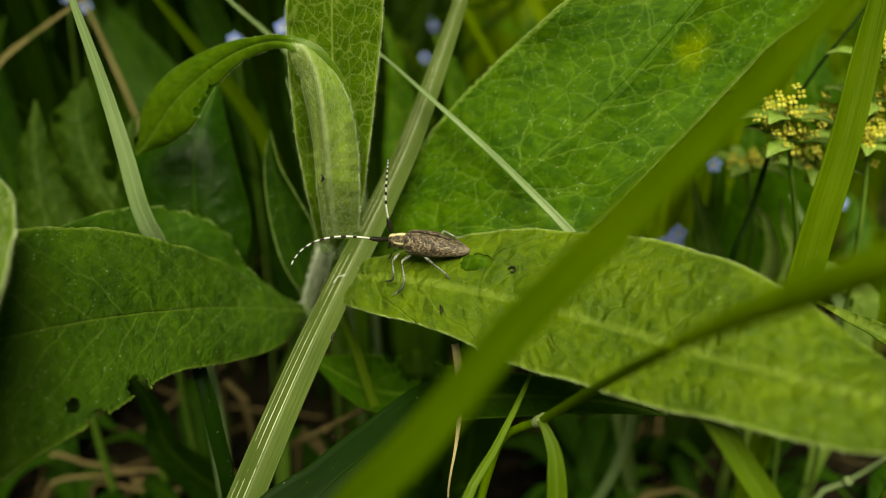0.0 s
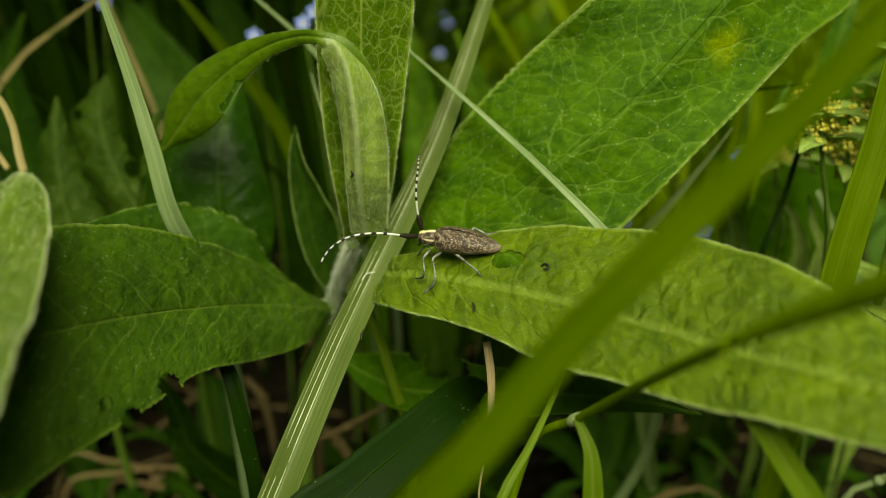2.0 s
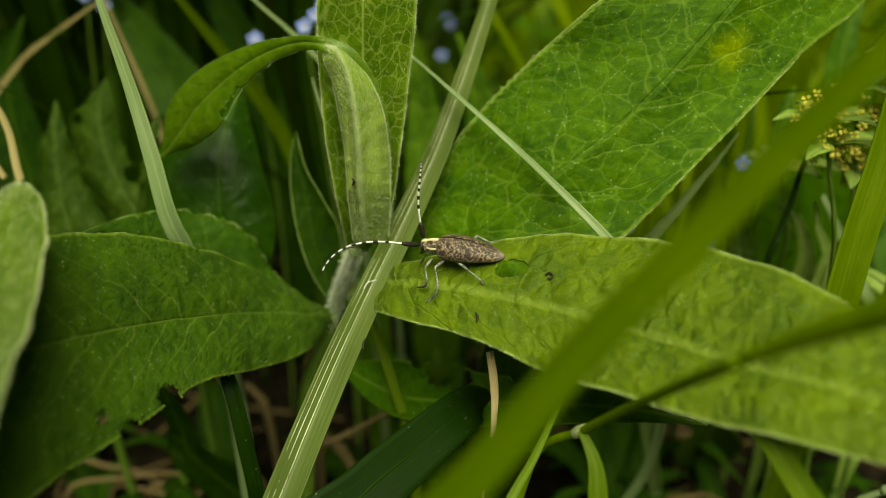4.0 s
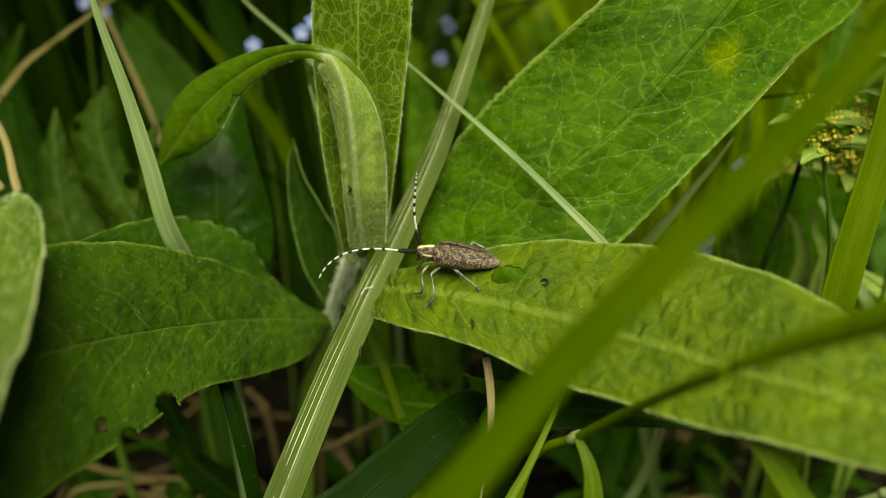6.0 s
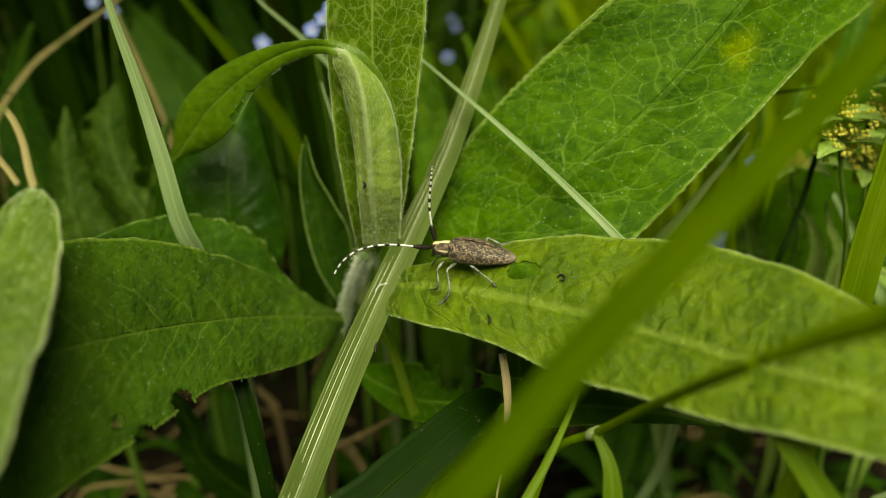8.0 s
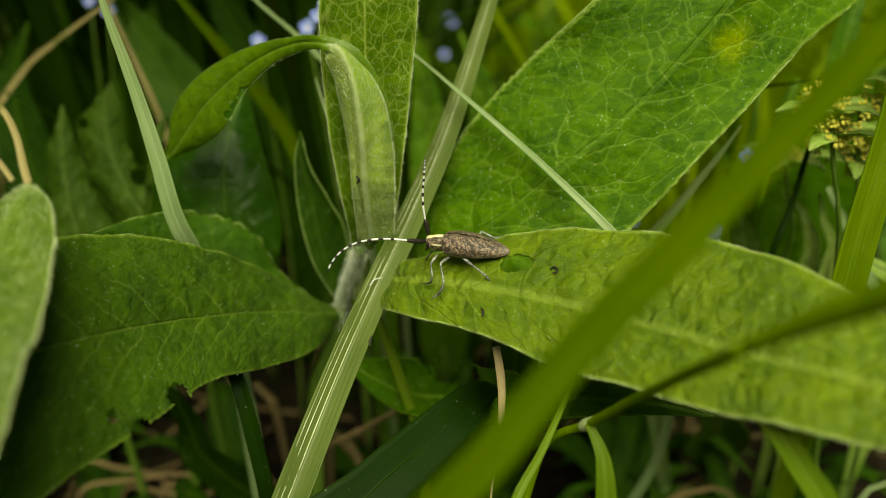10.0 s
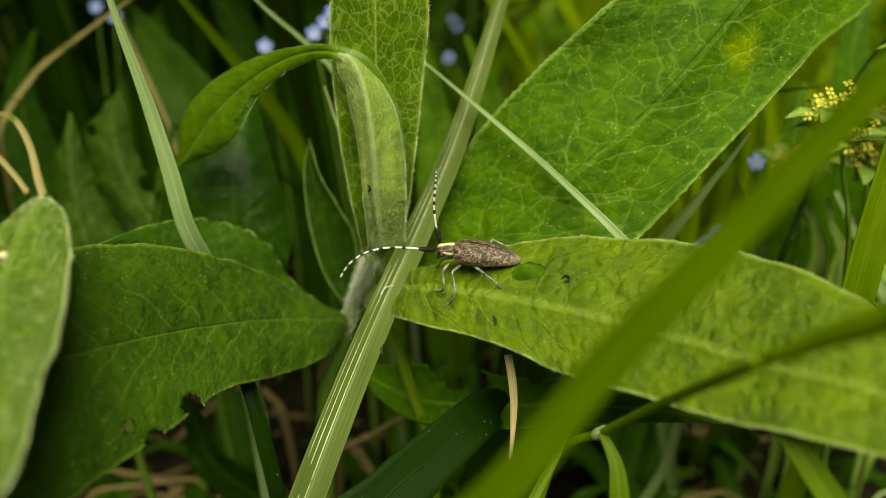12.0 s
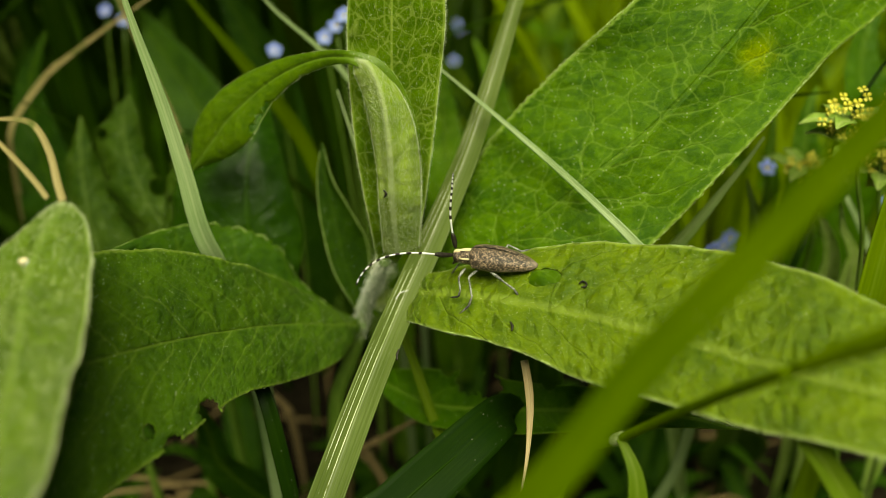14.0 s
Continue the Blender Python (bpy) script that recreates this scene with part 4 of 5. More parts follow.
    blade("grass_plant", [(-13.5, 173.0, -3.0), (-14.0, 166.4, 86.8), (-17.3, 166.9, 99.6), (-20.3, 168.6, 110.3), (-23.0, 170.2, 118.5), (-25.7, 176.1, 124.2)],
          (2.0, 2.6, 2.6, 2.5, 2.3, 1.8), GRASS_BRIGHT, "narrow green grass stalk", group=g)
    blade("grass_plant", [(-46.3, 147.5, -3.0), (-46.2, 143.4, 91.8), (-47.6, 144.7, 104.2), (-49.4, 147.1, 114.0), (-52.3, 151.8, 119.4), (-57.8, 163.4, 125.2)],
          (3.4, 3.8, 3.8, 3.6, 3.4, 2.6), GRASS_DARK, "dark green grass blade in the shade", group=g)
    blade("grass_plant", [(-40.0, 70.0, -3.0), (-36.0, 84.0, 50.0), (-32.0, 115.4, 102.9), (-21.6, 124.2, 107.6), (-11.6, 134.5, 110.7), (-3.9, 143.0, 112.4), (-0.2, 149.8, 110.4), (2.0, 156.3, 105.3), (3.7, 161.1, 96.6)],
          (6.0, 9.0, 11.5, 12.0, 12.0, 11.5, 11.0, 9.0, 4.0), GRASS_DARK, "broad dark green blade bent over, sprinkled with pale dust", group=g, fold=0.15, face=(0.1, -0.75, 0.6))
    blade("straw", [(0.7, 126.0, -3.0), (1.0, 129.9, 101.1), (2.7, 133.2, 112.2), (3.3, 136.1, 120.7), (3.0, 137.4, 125.7), (2.3, 139.4, 129.9)],
          (*[0.35] * 20, 0.5, 0.8, 1.3, 1.6, 1.4), STRAW, "dry straw-coloured blade, upright and broken off", category="straw", group="straws", fold=0.35)
    # blades behind
    blade("grass_plant", [(-25.0, 235.0, -3.0), (-26.9, 196.6, 130.1), (-31.2, 198.3, 143.2), (-34.5, 200.8, 153.4), (-37.0, 203.3, 161.2), (-38.4, 205.3, 165.6)],
          (1.5, 2.2, 2.4, 2.2, 1.5, 0.2), GRASS_PALE, "small pale pointed grass blade", group=g)
    blade("grass_plant", [(-40.0, 330.0, -3.0), (-49.8, 245.7, 121.9), (-56.4, 247.7, 140.4), (-69.3, 250.0, 159.6), (-82.7, 252.6, 177.0), (-93.9, 254.3, 192.4)],
          (4.0, 4.6, 4.8, 4.8, 4.2, 0.5), GRASS_GREEN, "green grass blade in deep shade", group=g)
    blade("grass_plant", [(-190.0, 330.0, -3.0), (-148.1, 253.8, 139.4), (-133.4, 253.9, 158.4), (-121.2, 253.4, 166.9), (-109.4, 252.4, 174.2), (-95.5, 249.5, 182.2)],
          (1.8, 2.0, 2.2, 2.2, 2.0, 0.6), BROWN_BLADE, "withering brown and green grass blade", group=g)
    blade("grass_plant", [(-90.0, 330.0, -3.0), (-98.6, 269.2, 125.1), (-101.3, 269.4, 139.6), (-106.6, 269.5, 158.8), (-111.2, 269.8, 173.6), (-115.5, 270.5, 189.3)],
          (1.8, 2.0, 2.0, 1.8, 1.6, 0.5), BROWN_BLADE, "brown dry grass blade", group=g)
    blade("grass_plant", [(-20.0, 240.0, -3.0), (-22.2, 215.7, 133.3), (-30.6, 218.9, 154.5), (-38.9, 220.3, 166.9), (-46.1, 219.5, 174.7), (-53.8, 218.6, 182.1), (-61.0, 220.1, 190.1)],
          (1.6, 2.0, 2.2, 2.2, 2.0, 1.6, 0.3), GRASS_PALE, "thin pale yellowish grass blade", group=g)
    blade("grass_plant", [(70.0, 240.0, -3.0), (37.0, 181.0, 128.4), (40.6, 181.5, 133.2), (45.5, 182.0, 139.6), (50.5, 183.0, 146.5), (55.1, 184.0, 152.6), (59.2, 186.0, 157.8)],
          (3.0, 4.4, 4.8, 4.8, 4.2, 3.0, 0.5), GRASS_MILKY, "pale green grass blade beside a large leaf", group=g, fold=0.35)
    blade("grass_plant", [(150.0, 300.0, -3.0), (120.6, 222.5, 88.8), (112.3, 224.5, 104.9), (105.6, 225.8, 117.2), (100.2, 226.8, 126.5)],
          (4.0, 5.0, 5.0, 4.0, 1.0), GRASS_PALE, "short pale grass blade among flowers", group=g)
    return near


near_blade = build_grass()


def build_dry_stalks():
    def stalk(points, r, label, material=STRAW_DULL):
        plant = root("dry_stalk", points[0], label, "straw", "straws")
        tube("stalk", points, (r, r * 1.1, r, r * 0.7), material, plant, n=20, sides=8)
        k = len(points) // 2
        a, b = np.array(points[k]), np.array(points[k - 1])
        d = unit(b - a) * r * 1.2
        tube("joint", [tuple(a - d), tuple(a), tuple(a + d)], (r * 1.05, r * 1.45, r * 1.05), material, plant, n=6, sides=8)
    stalk([(-53.8, 204.9, -3.0), (-46.7, 201.2, 54.9), (-34.7, 202.4, 62.2), (-22.4, 203.4, 69.1), (-14.1, 208.3, 70.0)], 0.9, "dry brown grass stalk leaning low over the soil")
    stalk([(-45.8, 207.4, -3.0), (-43.7, 207.8, 57.2), (-38.4, 207.1, 53.4), (-33.5, 205.1, 44.3), (-32.3, 205.6, -3.0)], 1.5, "thick brown withered stalk bent to the soil")
    stalk([(-149.5, 241.4, -3.0), (-139.4, 240.9, 21.8), (-128.6, 242.1, 17.3), (-114.5, 243.1, 12.3), (-108.8, 245.8, -3.0)], 0.8, "dull dry stalk lying on the soil")
    stalk([(-115.6, 241.0, -3.0), (-111.5, 241.4, 8.6), (-97.1, 242.1, 10.1), (-79.2, 240.7, 11.8), (-72.5, 241.9, -3.0)], 1.5, "thick pale dry stalk lying on the soil")
    stalk([(-81.2, 252.6, -3.0), (-77.6, 250.1, 46.2), (-70.0, 245.9, 41.9), (-66.2, 244.1, -3.0)], 1.2, "short brown dry stalk in the shade")
    stalk([(-125.7, 234.0, -3.0), (-121.3, 232.7, 16.0), (-104.4, 229.4, 15.9), (-85.3, 227.5, 16.6), (-78.5, 226.8, -3.0)], 0.8, "dull dry stalk lying on the soil")
    stalk([(-140.6, 228.3, -3.0), (-134.8, 228.6, 19.0), (-117.3, 229.9, 21.9), (-95.9, 230.2, 22.6), (-90.4, 230.7, -3.0)], 0.7, "dull dry stalk lying on the soil")
    stalk([(-100.1, 217.0, -3.0), (-96.0, 217.2, 20.7), (-84.2, 218.0, 27.2), (-67.0, 218.3, 32.5), (-62.2, 220.4, -3.0)], 0.8, "dull dry stalk lying on the soil")
    stalk([(-86.3, 226.1, -3.0), (-83.2, 225.5, 28.9), (-72.3, 222.5, 27.2), (-61.5, 218.8, 24.1), (-58.7, 217.9, -3.0)], 0.7, "dull dry stalk lying on the soil")
    stalk([(88.7, 159.7, -3.0), (89.2, 158.6, 74.9), (94.5, 155.6, 82.6), (99.8, 152.2, 91.9), (106.6, 151.3, 99.3)], 0.9, "pale straw-coloured grass stalk slanting upwards", GRASS_PALE)


build_dry_stalks()


def build_grass_stalk():
    stalk = root("grass_stalk", (-15.0, 120.0, -3.0), "green jointed grass stalk slanting across the view with a drooping blade", "grass")
    tube("culm", [(-15.0, 120.0, -3.0), (0.0, 125.0, 60.0), (10.2, 127.6, 114.8), (17.0, 119.8, 126.4), (23.4, 99.2, 148.6), (27.4, 82.6, 164.9)], (0.8, 0.85, 0.9, 0.85, 0.75, 0.8), STEM_DARK, stalk, n=50)
    tube("leaf_sheath", [(27.2, 82.9, 164.5), (27.9, 81.9, 165.8), (31.4, 75.2, 172.9), (34.8, 69.2, 178.9), (38.3, 63.2, 184.8), (41.8, 58.7, 189.5)], (0.8, 1.15, 1.55, 1.8, 1.9, 1.8), STEM_DARK, stalk, n=30, sides=12)
    tube("node", [(16.0, 120.8, 125.0), (16.5, 120.5, 125.6), (17.0, 119.8, 126.4), (17.6, 119.2, 127.5)], (0.85, 1.1, 1.1, 0.85), NODE_PALE, stalk, "pale swollen joint", n=12)
    blade("drooping_blade", [(16.8, 119.0, 127.1), (17.5, 117.5, 126.3), (18.8, 115.1, 123.4), (19.2, 113.0, 119.1), (19.3, 111.6, 113.6), (18.7, 110.0, 105.5)], (1.2, 2.2, 3.2, 3.6, 3.4, 1.0), GRASS_BRIGHT, parent=stalk)
    return stalk


build_grass_stalk()

# ---- the longhorn beetle ----
def build_beetle():
    bug = root("longhorn_beetle", (0, 0, 0), "dark yellow-speckled longhorn beetle with ringed antennae on a leaf", "beetle")
    size = 16.95

    def shell(name, sections, material, label="", lo=-1.0, hi=1.0, sides=28, n=44, lump=0.0):
        """A body part along x over sections (x, half width, top, bottom), open round the angles lo..hi (in half turns from the top)."""
        sec, _ = spline([(s,) for s in [tuple(map(float, q)) for q in sections]], n)
        sec = sec[:, 0]
        verts, faces = [], []
        full = hi - lo > 1.99
        cols = sides if full else sides + 1
        for x, w, top, bot in sec:
            for k in range(cols):
                a = math.pi * (lo + (hi - lo) * k / sides)
                c, s_ = math.cos(a), math.sin(a)
                z = (top + bot) / 2 + (top - bot) / 2 * math.copysign(abs(c) ** 0.85, c)
                y = w * math.copysign(abs(s_) ** 0.9, s_)
                d = lump * noise.noise(Vector((x * 2.2, y * 2.2, z * 2.2)))
                verts.append((x, y * (1 + d), z + d * 0.3))
        for i in range(n):
            for k in range(sides):
                k2 = (k + 1) % cols
                faces.append((i * cols + k, i * cols + k2, (i + 1) * cols + k2, (i + 1) * cols + k))
        if full:
            faces += [tuple(range(cols - 1, -1, -1)), tuple(n * cols + k for k in range(cols))]
        return link_mesh(name, verts, faces, material, bug, label=label, thickness=0.0 if full else 0.12)

    h = size / 2
    wing = [(h - 3.5, 1.6, 1.7, -1.6), (h - 4.2, 2.6, 2.15, -2.0), (h - 6.5, 3.0, 2.35, -2.25), (h - 9.5, 3.0, 2.15, -2.25), (h - 12.2, 2.5, 1.55, -2.05),
            (h - 14.3, 1.8, 0.85, -1.75), (-h + 1.3, 1.1, 0.25, -1.35), (-h + 0.4, 0.35, -0.3, -0.8)]
    shell("elytron", wing, ELYTRA, "dark wing case with yellowish speckles", 0.012, 0.62, lump=0.02)
    shell("elytron", wing, ELYTRA, "dark wing case with yellowish speckles", -0.62, -0.012, lump=0.02)
    shell("abdomen", [(h - 3.4, 1.3, 1.4, -1.7), (h - 5, 2.1, 1.6, -2.3), (h - 8, 2.4, 1.6, -2.4), (h - 11.5, 2.0, 1.3, -2.2), (h - 14, 1.3, 0.6, -1.7), (-h + 0.6, 0.3, -0.3, -0.8)], ELYTRA, "dark hairy abdomen")
    shell("pronotum", [(h - 1.3, 1.15, 1.25, -1.2), (h - 1.6, 1.3, 1.4, -1.35), (h - 2.4, 1.5, 1.55, -1.5), (h - 3.2, 1.45, 1.6, -1.5), (h - 3.65, 1.4, 1.6, -1.4)], ELYTRA, "dark collar with cream stripes", sides=32)
    for mid, half in ((0.0, 0.085), (0.46, 0.028), (-0.46, 0.028)):
        shell("stripe", [(h - 1.25, 1.2, 1.3, -1.25), (h - 1.6, 1.36, 1.46, -1.41), (h - 2.4, 1.56, 1.61, -1.56), (h - 3.2, 1.51, 1.66, -1.56), (h - 3.7, 1.46, 1.66, -1.46)], CREAM, "cream stripe", mid - half, mid + half, sides=6)
    shell("head", [(h + 0.15, 0.55, 0.6, -1.3), (h - 0.1, 1.0, 1.0, -1.55), (h - 0.6, 1.2, 1.2, -1.45), (h - 1.2, 1.15, 1.22, -1.2), (h - 1.45, 1.0, 1.1, -1.1)], ELYTRA, "dark head with ochre hairs")
    shell("stripe", [(h + 0.12, 0.6, 0.66, -1.3), (h - 0.1, 1.05, 1.06, -1.55), (h - 0.6, 1.26, 1.26, -1.45), (h - 1.25, 1.21, 1.28, -1.2)], CREAM, "cream stripe", -0.13, 0.13, sides=6)
    for sy in (1, -1):
        shell("eye", [(h + 0.0, 0.02, -0.05, -0.12), (h - 0.15, 0.25, 0.35, -0.6), (h - 0.5, 0.32, 0.5, -0.75), (h - 0.8, 0.2, 0.3, -0.5), (h - 0.9, 0.02, -0.05, -0.15)], HUSK, "black eye", sides=12, n=14).location = Vector((0, sy * 1.02 * MM, 0))
        tube("mandible", [(h - 0.1, sy * 0.45, -1.2), (h + 0.3, sy * 0.4, -1.6), (h + 0.2, sy * 0.05, -1.95)], (0.28, 0.2, 0.04), HUSK, bug, n=8, sides=8, origin=(0, 0, 0))

    def antenna(points, scape, joints):
        """A ringed antenna: a black scape, then joints, each white with a black end."""
        c, s = spline(points, 240)
        s = s / s[-1]

        def piece(a, b, r, material, parent, label=""):
            pts = [c[int(round((a + (b - a) * k / 4) * 240))] for k in range(5)]
            return tube("ring" if parent is not bug else "antenna", pts, r, material, parent, label, n=8, sides=8, origin=(0, 0, 0))
        main = piece(0.0, scape, (0.30, 0.46, 0.54, 0.50, 0.30), HUSK, bug, "antenna with black base and white and black rings")
        at = scape
        for k, length in enumerate(joints):
            end = min(1.0, at + length)
            cut = at + (end - at) * (0.80 if k == 0 else 0.58)
            r = 0.21 - 0.009 * k
            piece(at, cut, (r, r, r, r, r), WHITE_RING, main)
            piece(cut, end, (r * 1.12, r * 1.2, r * 1.25, r * 1.2, r * 1.05), HUSK, main)
            at = end
    antenna([(8.73, 0.21, 0.21), (9.96, 1.53, 0.79), (11.47, 2.92, 1.62), (14.52, 5.02, 2.78), (17.30, 6.72, 3.25), (20.06, 8.56, 3.06), (22.29, 10.50, 1.99), (23.71, 12.09, 0.21), (24.22, 13.27, -1.44)], 0.185,
            [0.145, 0.105, 0.095, 0.085, 0.08, 0.075, 0.07, 0.065, 0.06])
    antenna([(8.52, -1.02, 1.11), (8.74, -1.28, 2.48), (9.09, -1.47, 4.62), (9.26, -1.65, 7.26), (9.19, -2.16, 10.09), (8.90, -2.72, 12.88), (8.66, -3.48, 16.02)], 0.20,
            [0.25, 0.115, 0.10, 0.085, 0.075, 0.06, 0.05, 0.04, 0.03])

    def leg(points, thick, label=""):
        hip, knee, ankle, mid, foot = points
        thigh = tube("leg", [hip, tuple((np.array(hip) * 0.45 + np.array(knee) * 0.55) + np.array((0, 0, 0.12))), knee], (thick * 0.8, thick * 1.25, thick * 0.8), GREY_LEG, bug, "slender leg with grey down", n=12, sides=10, origin=(0, 0, 0))
        tube("shin", [knee, tuple((np.array(knee) + np.array(ankle)) / 2), ankle], (thick * 0.7, thick * 0.75, thick * 0.9), GREY_LEG, thigh, n=12, sides=10, origin=(0, 0, 0))
        m1 = tuple((np.array(ankle) + np.array(mid)) / 2)
        tube("foot", [ankle, m1, mid, foot], (thick * 0.7, thick * 1.0, thick * 0.9, thick * 0.5), LEG_DARK, thigh, "dark-tipped foot", n=12, sides=8, origin=(0, 0, 0))
        f, m_ = np.array(foot), np.array(mid)
        d = unit(f - m_)
        for q in (-1, 1):
            tube("claw", [foot, tuple(f + d * 0.25 + np.array((0, 0.1 * q, 0.05))), tuple(f + d * 0.45 + np.array((0, 0.16 * q, -0.1)))], (0.08, 0.06, 0.02), HUSK, thigh, n=6, sides=6, origin=(0, 0, 0))
    # near side: fore, middle, hind leg
    leg([(5.87, 1.86, -1.61), (6.18, 5.15, -1.81), (5.80, 5.77, -4.08), (6.33, 5.68, -5.63), (8.17, 4.60, -6.80)], 0.24)
    leg([(3.28, 2.16, -1.63), (4.02, 5.48, -1.21), (3.08, 7.19, -4.40), (3.46, 8.33, -5.67), (4.76, 9.43, -6.72)], 0.25)
    leg([(0.62, 2.38, -1.55), (-2.48, 5.34, -1.21), (-4.66, 5.07, -3.09), (-5.14, 4.95, -3.99), (-5.70, 5.10, -4.97)], 0.25)
    # far side, mostly hidden behind the body
    leg([(6.46, -1.15, -2.33), (8.80, -3.13, -3.73), (10.42, -3.53, -6.16), (10.95, -3.39, -7.09), (11.72, -3.22, -7.91)], 0.23)
    leg([(3.08, -1.79, -2.28), (3.42, -6.38, -1.57), (1.54, -7.15, -2.42), (0.83, -7.14, -2.86), (0.02, -7.16, -3.31)], 0.23)
    leg([(0.46, -2.18, -2.18), (-0.57, -6.64, -0.47), (-2.48, -7.19, -1.72), (-3.06, -7.20, -2.05), (-4.69, -7.45, -1.60)], 0.23)
    bug.matrix_world = Matrix.Translation(Vector((-2.5, 149.9, 146.1)) * MM) @ Matrix(((-0.9496, -0.3083, -0.0565), (0.3121, -0.9466, -0.0804), (-0.0287, -0.094, 0.9952))).to_4x4()
    return bug


build_beetle()


def build_specks():
    """Small dark droppings and a cast scrap lying on the leaves."""
    def scrap(points, r):
        tagged(tube("leaf_speck", points, r, DARK_SPECK, None, n=10, sides=7), "tiny dark scrap of dirt stuck to a leaf", "speck", "specks")
    scrap([(-0.5, 137.8, 139.2), (-0.2, 136.9, 138.8), (-0.4, 136.1, 138.3)], (0.15, 0.3, 0.12))
    scrap([(12.1, 140.4, 145.5), (12.8, 140.6, 145.9), (13.4, 140.0, 145.7), (13.1, 139.4, 145.4), (12.3, 139.5, 145.3)], (0.12, 0.22, 0.16, 0.22, 0.12))
    scrap([(-24.2, 157.8, 157.8), (-23.7, 157.5, 157.1), (-24.2, 157.5, 156.3)], (0.1, 0.3, 0.1))
    scrap([(-22.0, 147.9, 127.5), (-22.4, 146.9, 126.7), (-22.3, 146.1, 126.0)], (0.15, 0.3, 0.15))

    flake = root("petal_flake", (-75.1, 117.0, 163.3), "tiny whitish flake lying on a hairy leaf", "flake")
    tube("flake", [(-75.8, 117.0, 162.9), (-75.1, 116.7, 163.3), (-74.5, 117.1, 163.6)], (0.25, 0.55, 0.2), CREAM, flake, n=8, sides=8)
    tube("flake", [(-75.1, 116.7, 162.7), (-74.3, 116.7, 163.3)], (0.3, 0.15), WHITE_RING, flake, n=4, sides=8)
    tagged(tube("plant_fibre", [(-22.8, 156.2, 134.4), (-22.0, 157.0, 135.3), (-21.2, 157.7, 135.3), (-20.3, 158.3, 135.2)], (0.08, 0.1, 0.1, 0.05), WHITE_RING, None, n=16, sides=6), "fine pale curled fibre on a grass blade", "fibre")


build_specks()

# ---- flowers and background ----
def petal_disc(verts, faces, at, normal, radius, count=5, cup=0.25):
    n = Vector(normal).normalized()
    a = n.orthogonal().normalized()
    b = n.cross(a)
    at = Vector(at)
    for k in range(count):
        ang = 2 * math.pi * k / count
        d = a * math.cos(ang) + b * math.sin(ang)
        s = -a * math.sin(ang) + b * math.cos(ang)
        base = len(verts)
        rim = [(0.12, 0.0), (0.45, 0.30), (0.8, 0.40), (1.0, 0.20), (1.0, -0.20), (0.8, -0.40), (0.45, -0.30)]
        for lift in (0.0, 0.05):
            verts.append(tuple(at + (d * 0.62 + n * (cup * 0.45 + lift)) * radius))
            for r, w in rim:
                verts.append(tuple(at + (d * r + s * w + n * (cup * r * r + lift)) * radius))
        for j in range(7):
            faces.append((base, base + 1 + j, base + 1 + (j + 1) % 7))
            faces.append((base + 8, base + 9 + (j + 1) % 7, base + 9 + j))
            faces.append((base + 1 + j, base + 9 + j, base + 9 + (j + 1) % 7, base + 1 + (j + 1) % 7))


def forget_me_not(foot, heads, label):
    """A thin stem with small five-petalled flowers at the given places."""
    plant = root("forget_me_not", foot, label, "flower", "blue flowers")
    foot = np.array(foot)
    for head in heads:
        head = np.array(head)
        tube("stem", [tuple(foot), tuple(foot * 0.5 + head * 0.5 + np.array((2, 3, 4))), tuple(head)], (0.6, 0.5, 0.35), STEM_GREEN, plant, n=12, sides=6)
        v, f = [], []
        facing = (random.uniform(-0.3, 0.3), -0.8, 0.6)
        petal_disc(v, f, head, facing, 2.4)
        flower = link_mesh("flower", v, f, BLUE_PETAL, plant, tuple(head), label="pale blue five-petalled flower")
        e = Vector(facing).normalized() * 0.5
        tube("eye", [tuple(head), tuple(head + np.array(e))], (0.6, 0.5), FLOWER_EYE, flower, "yellow centre", n=4, sides=8)
    return plant


def build_flowers():
    forget_me_not((-70.0, 290.0, -3.0), [(-69.2, 283.0, 159.4)], "forget-me-not with a pale blue flower")
    forget_me_not((-150.0, 300.0, -3.0), [(-124.9, 303.0, 166.8), (-132.1, 306.6, 169.7)], "forget-me-not with pale blue flowers")
    forget_me_not((-40.0, 265.0, -3.0), [(-45.3, 261.8, 170.7), (-42.5, 261.0, 173.8), (-49.1, 262.4, 167.2), (-39.3, 259.8, 152.1)], "forget-me-not with a cluster of blue flowers")
    forget_me_not((-5.0, 580.0, -3.0), [(-4.9, 569.5, 111.2), (-7.5, 573.1, 114.3)], "forget-me-not with pale blue flowers far behind")
    forget_me_not((-10.0, 480.0, -3.0), [(-10.1, 470.9, 112.8)], "forget-me-not with a blue flower far behind")
    forget_me_not((80.0, 270.0, -3.0), [(66.0, 222.9, 113.4), (68.8, 225.7, 114.7), (64.4, 225.1, 110.9), (67.2, 221.3, 112.3)], "forget-me-not with a cluster of blue flowers")
    forget_me_not((90.0, 260.0, -3.0), [(75.5, 223.8, 136.6)], "forget-me-not with a pale blue flower")
    forget_me_not((150.0, 310.0, -3.0), [(137.3, 271.3, 106.0)], "forget-me-not with a blue flower")
    forget_me_not((60.0, 330.0, -3.0), [(56.7, 275.7, 96.4)], "forget-me-not with a blue flower, half hidden")


build_flowers()


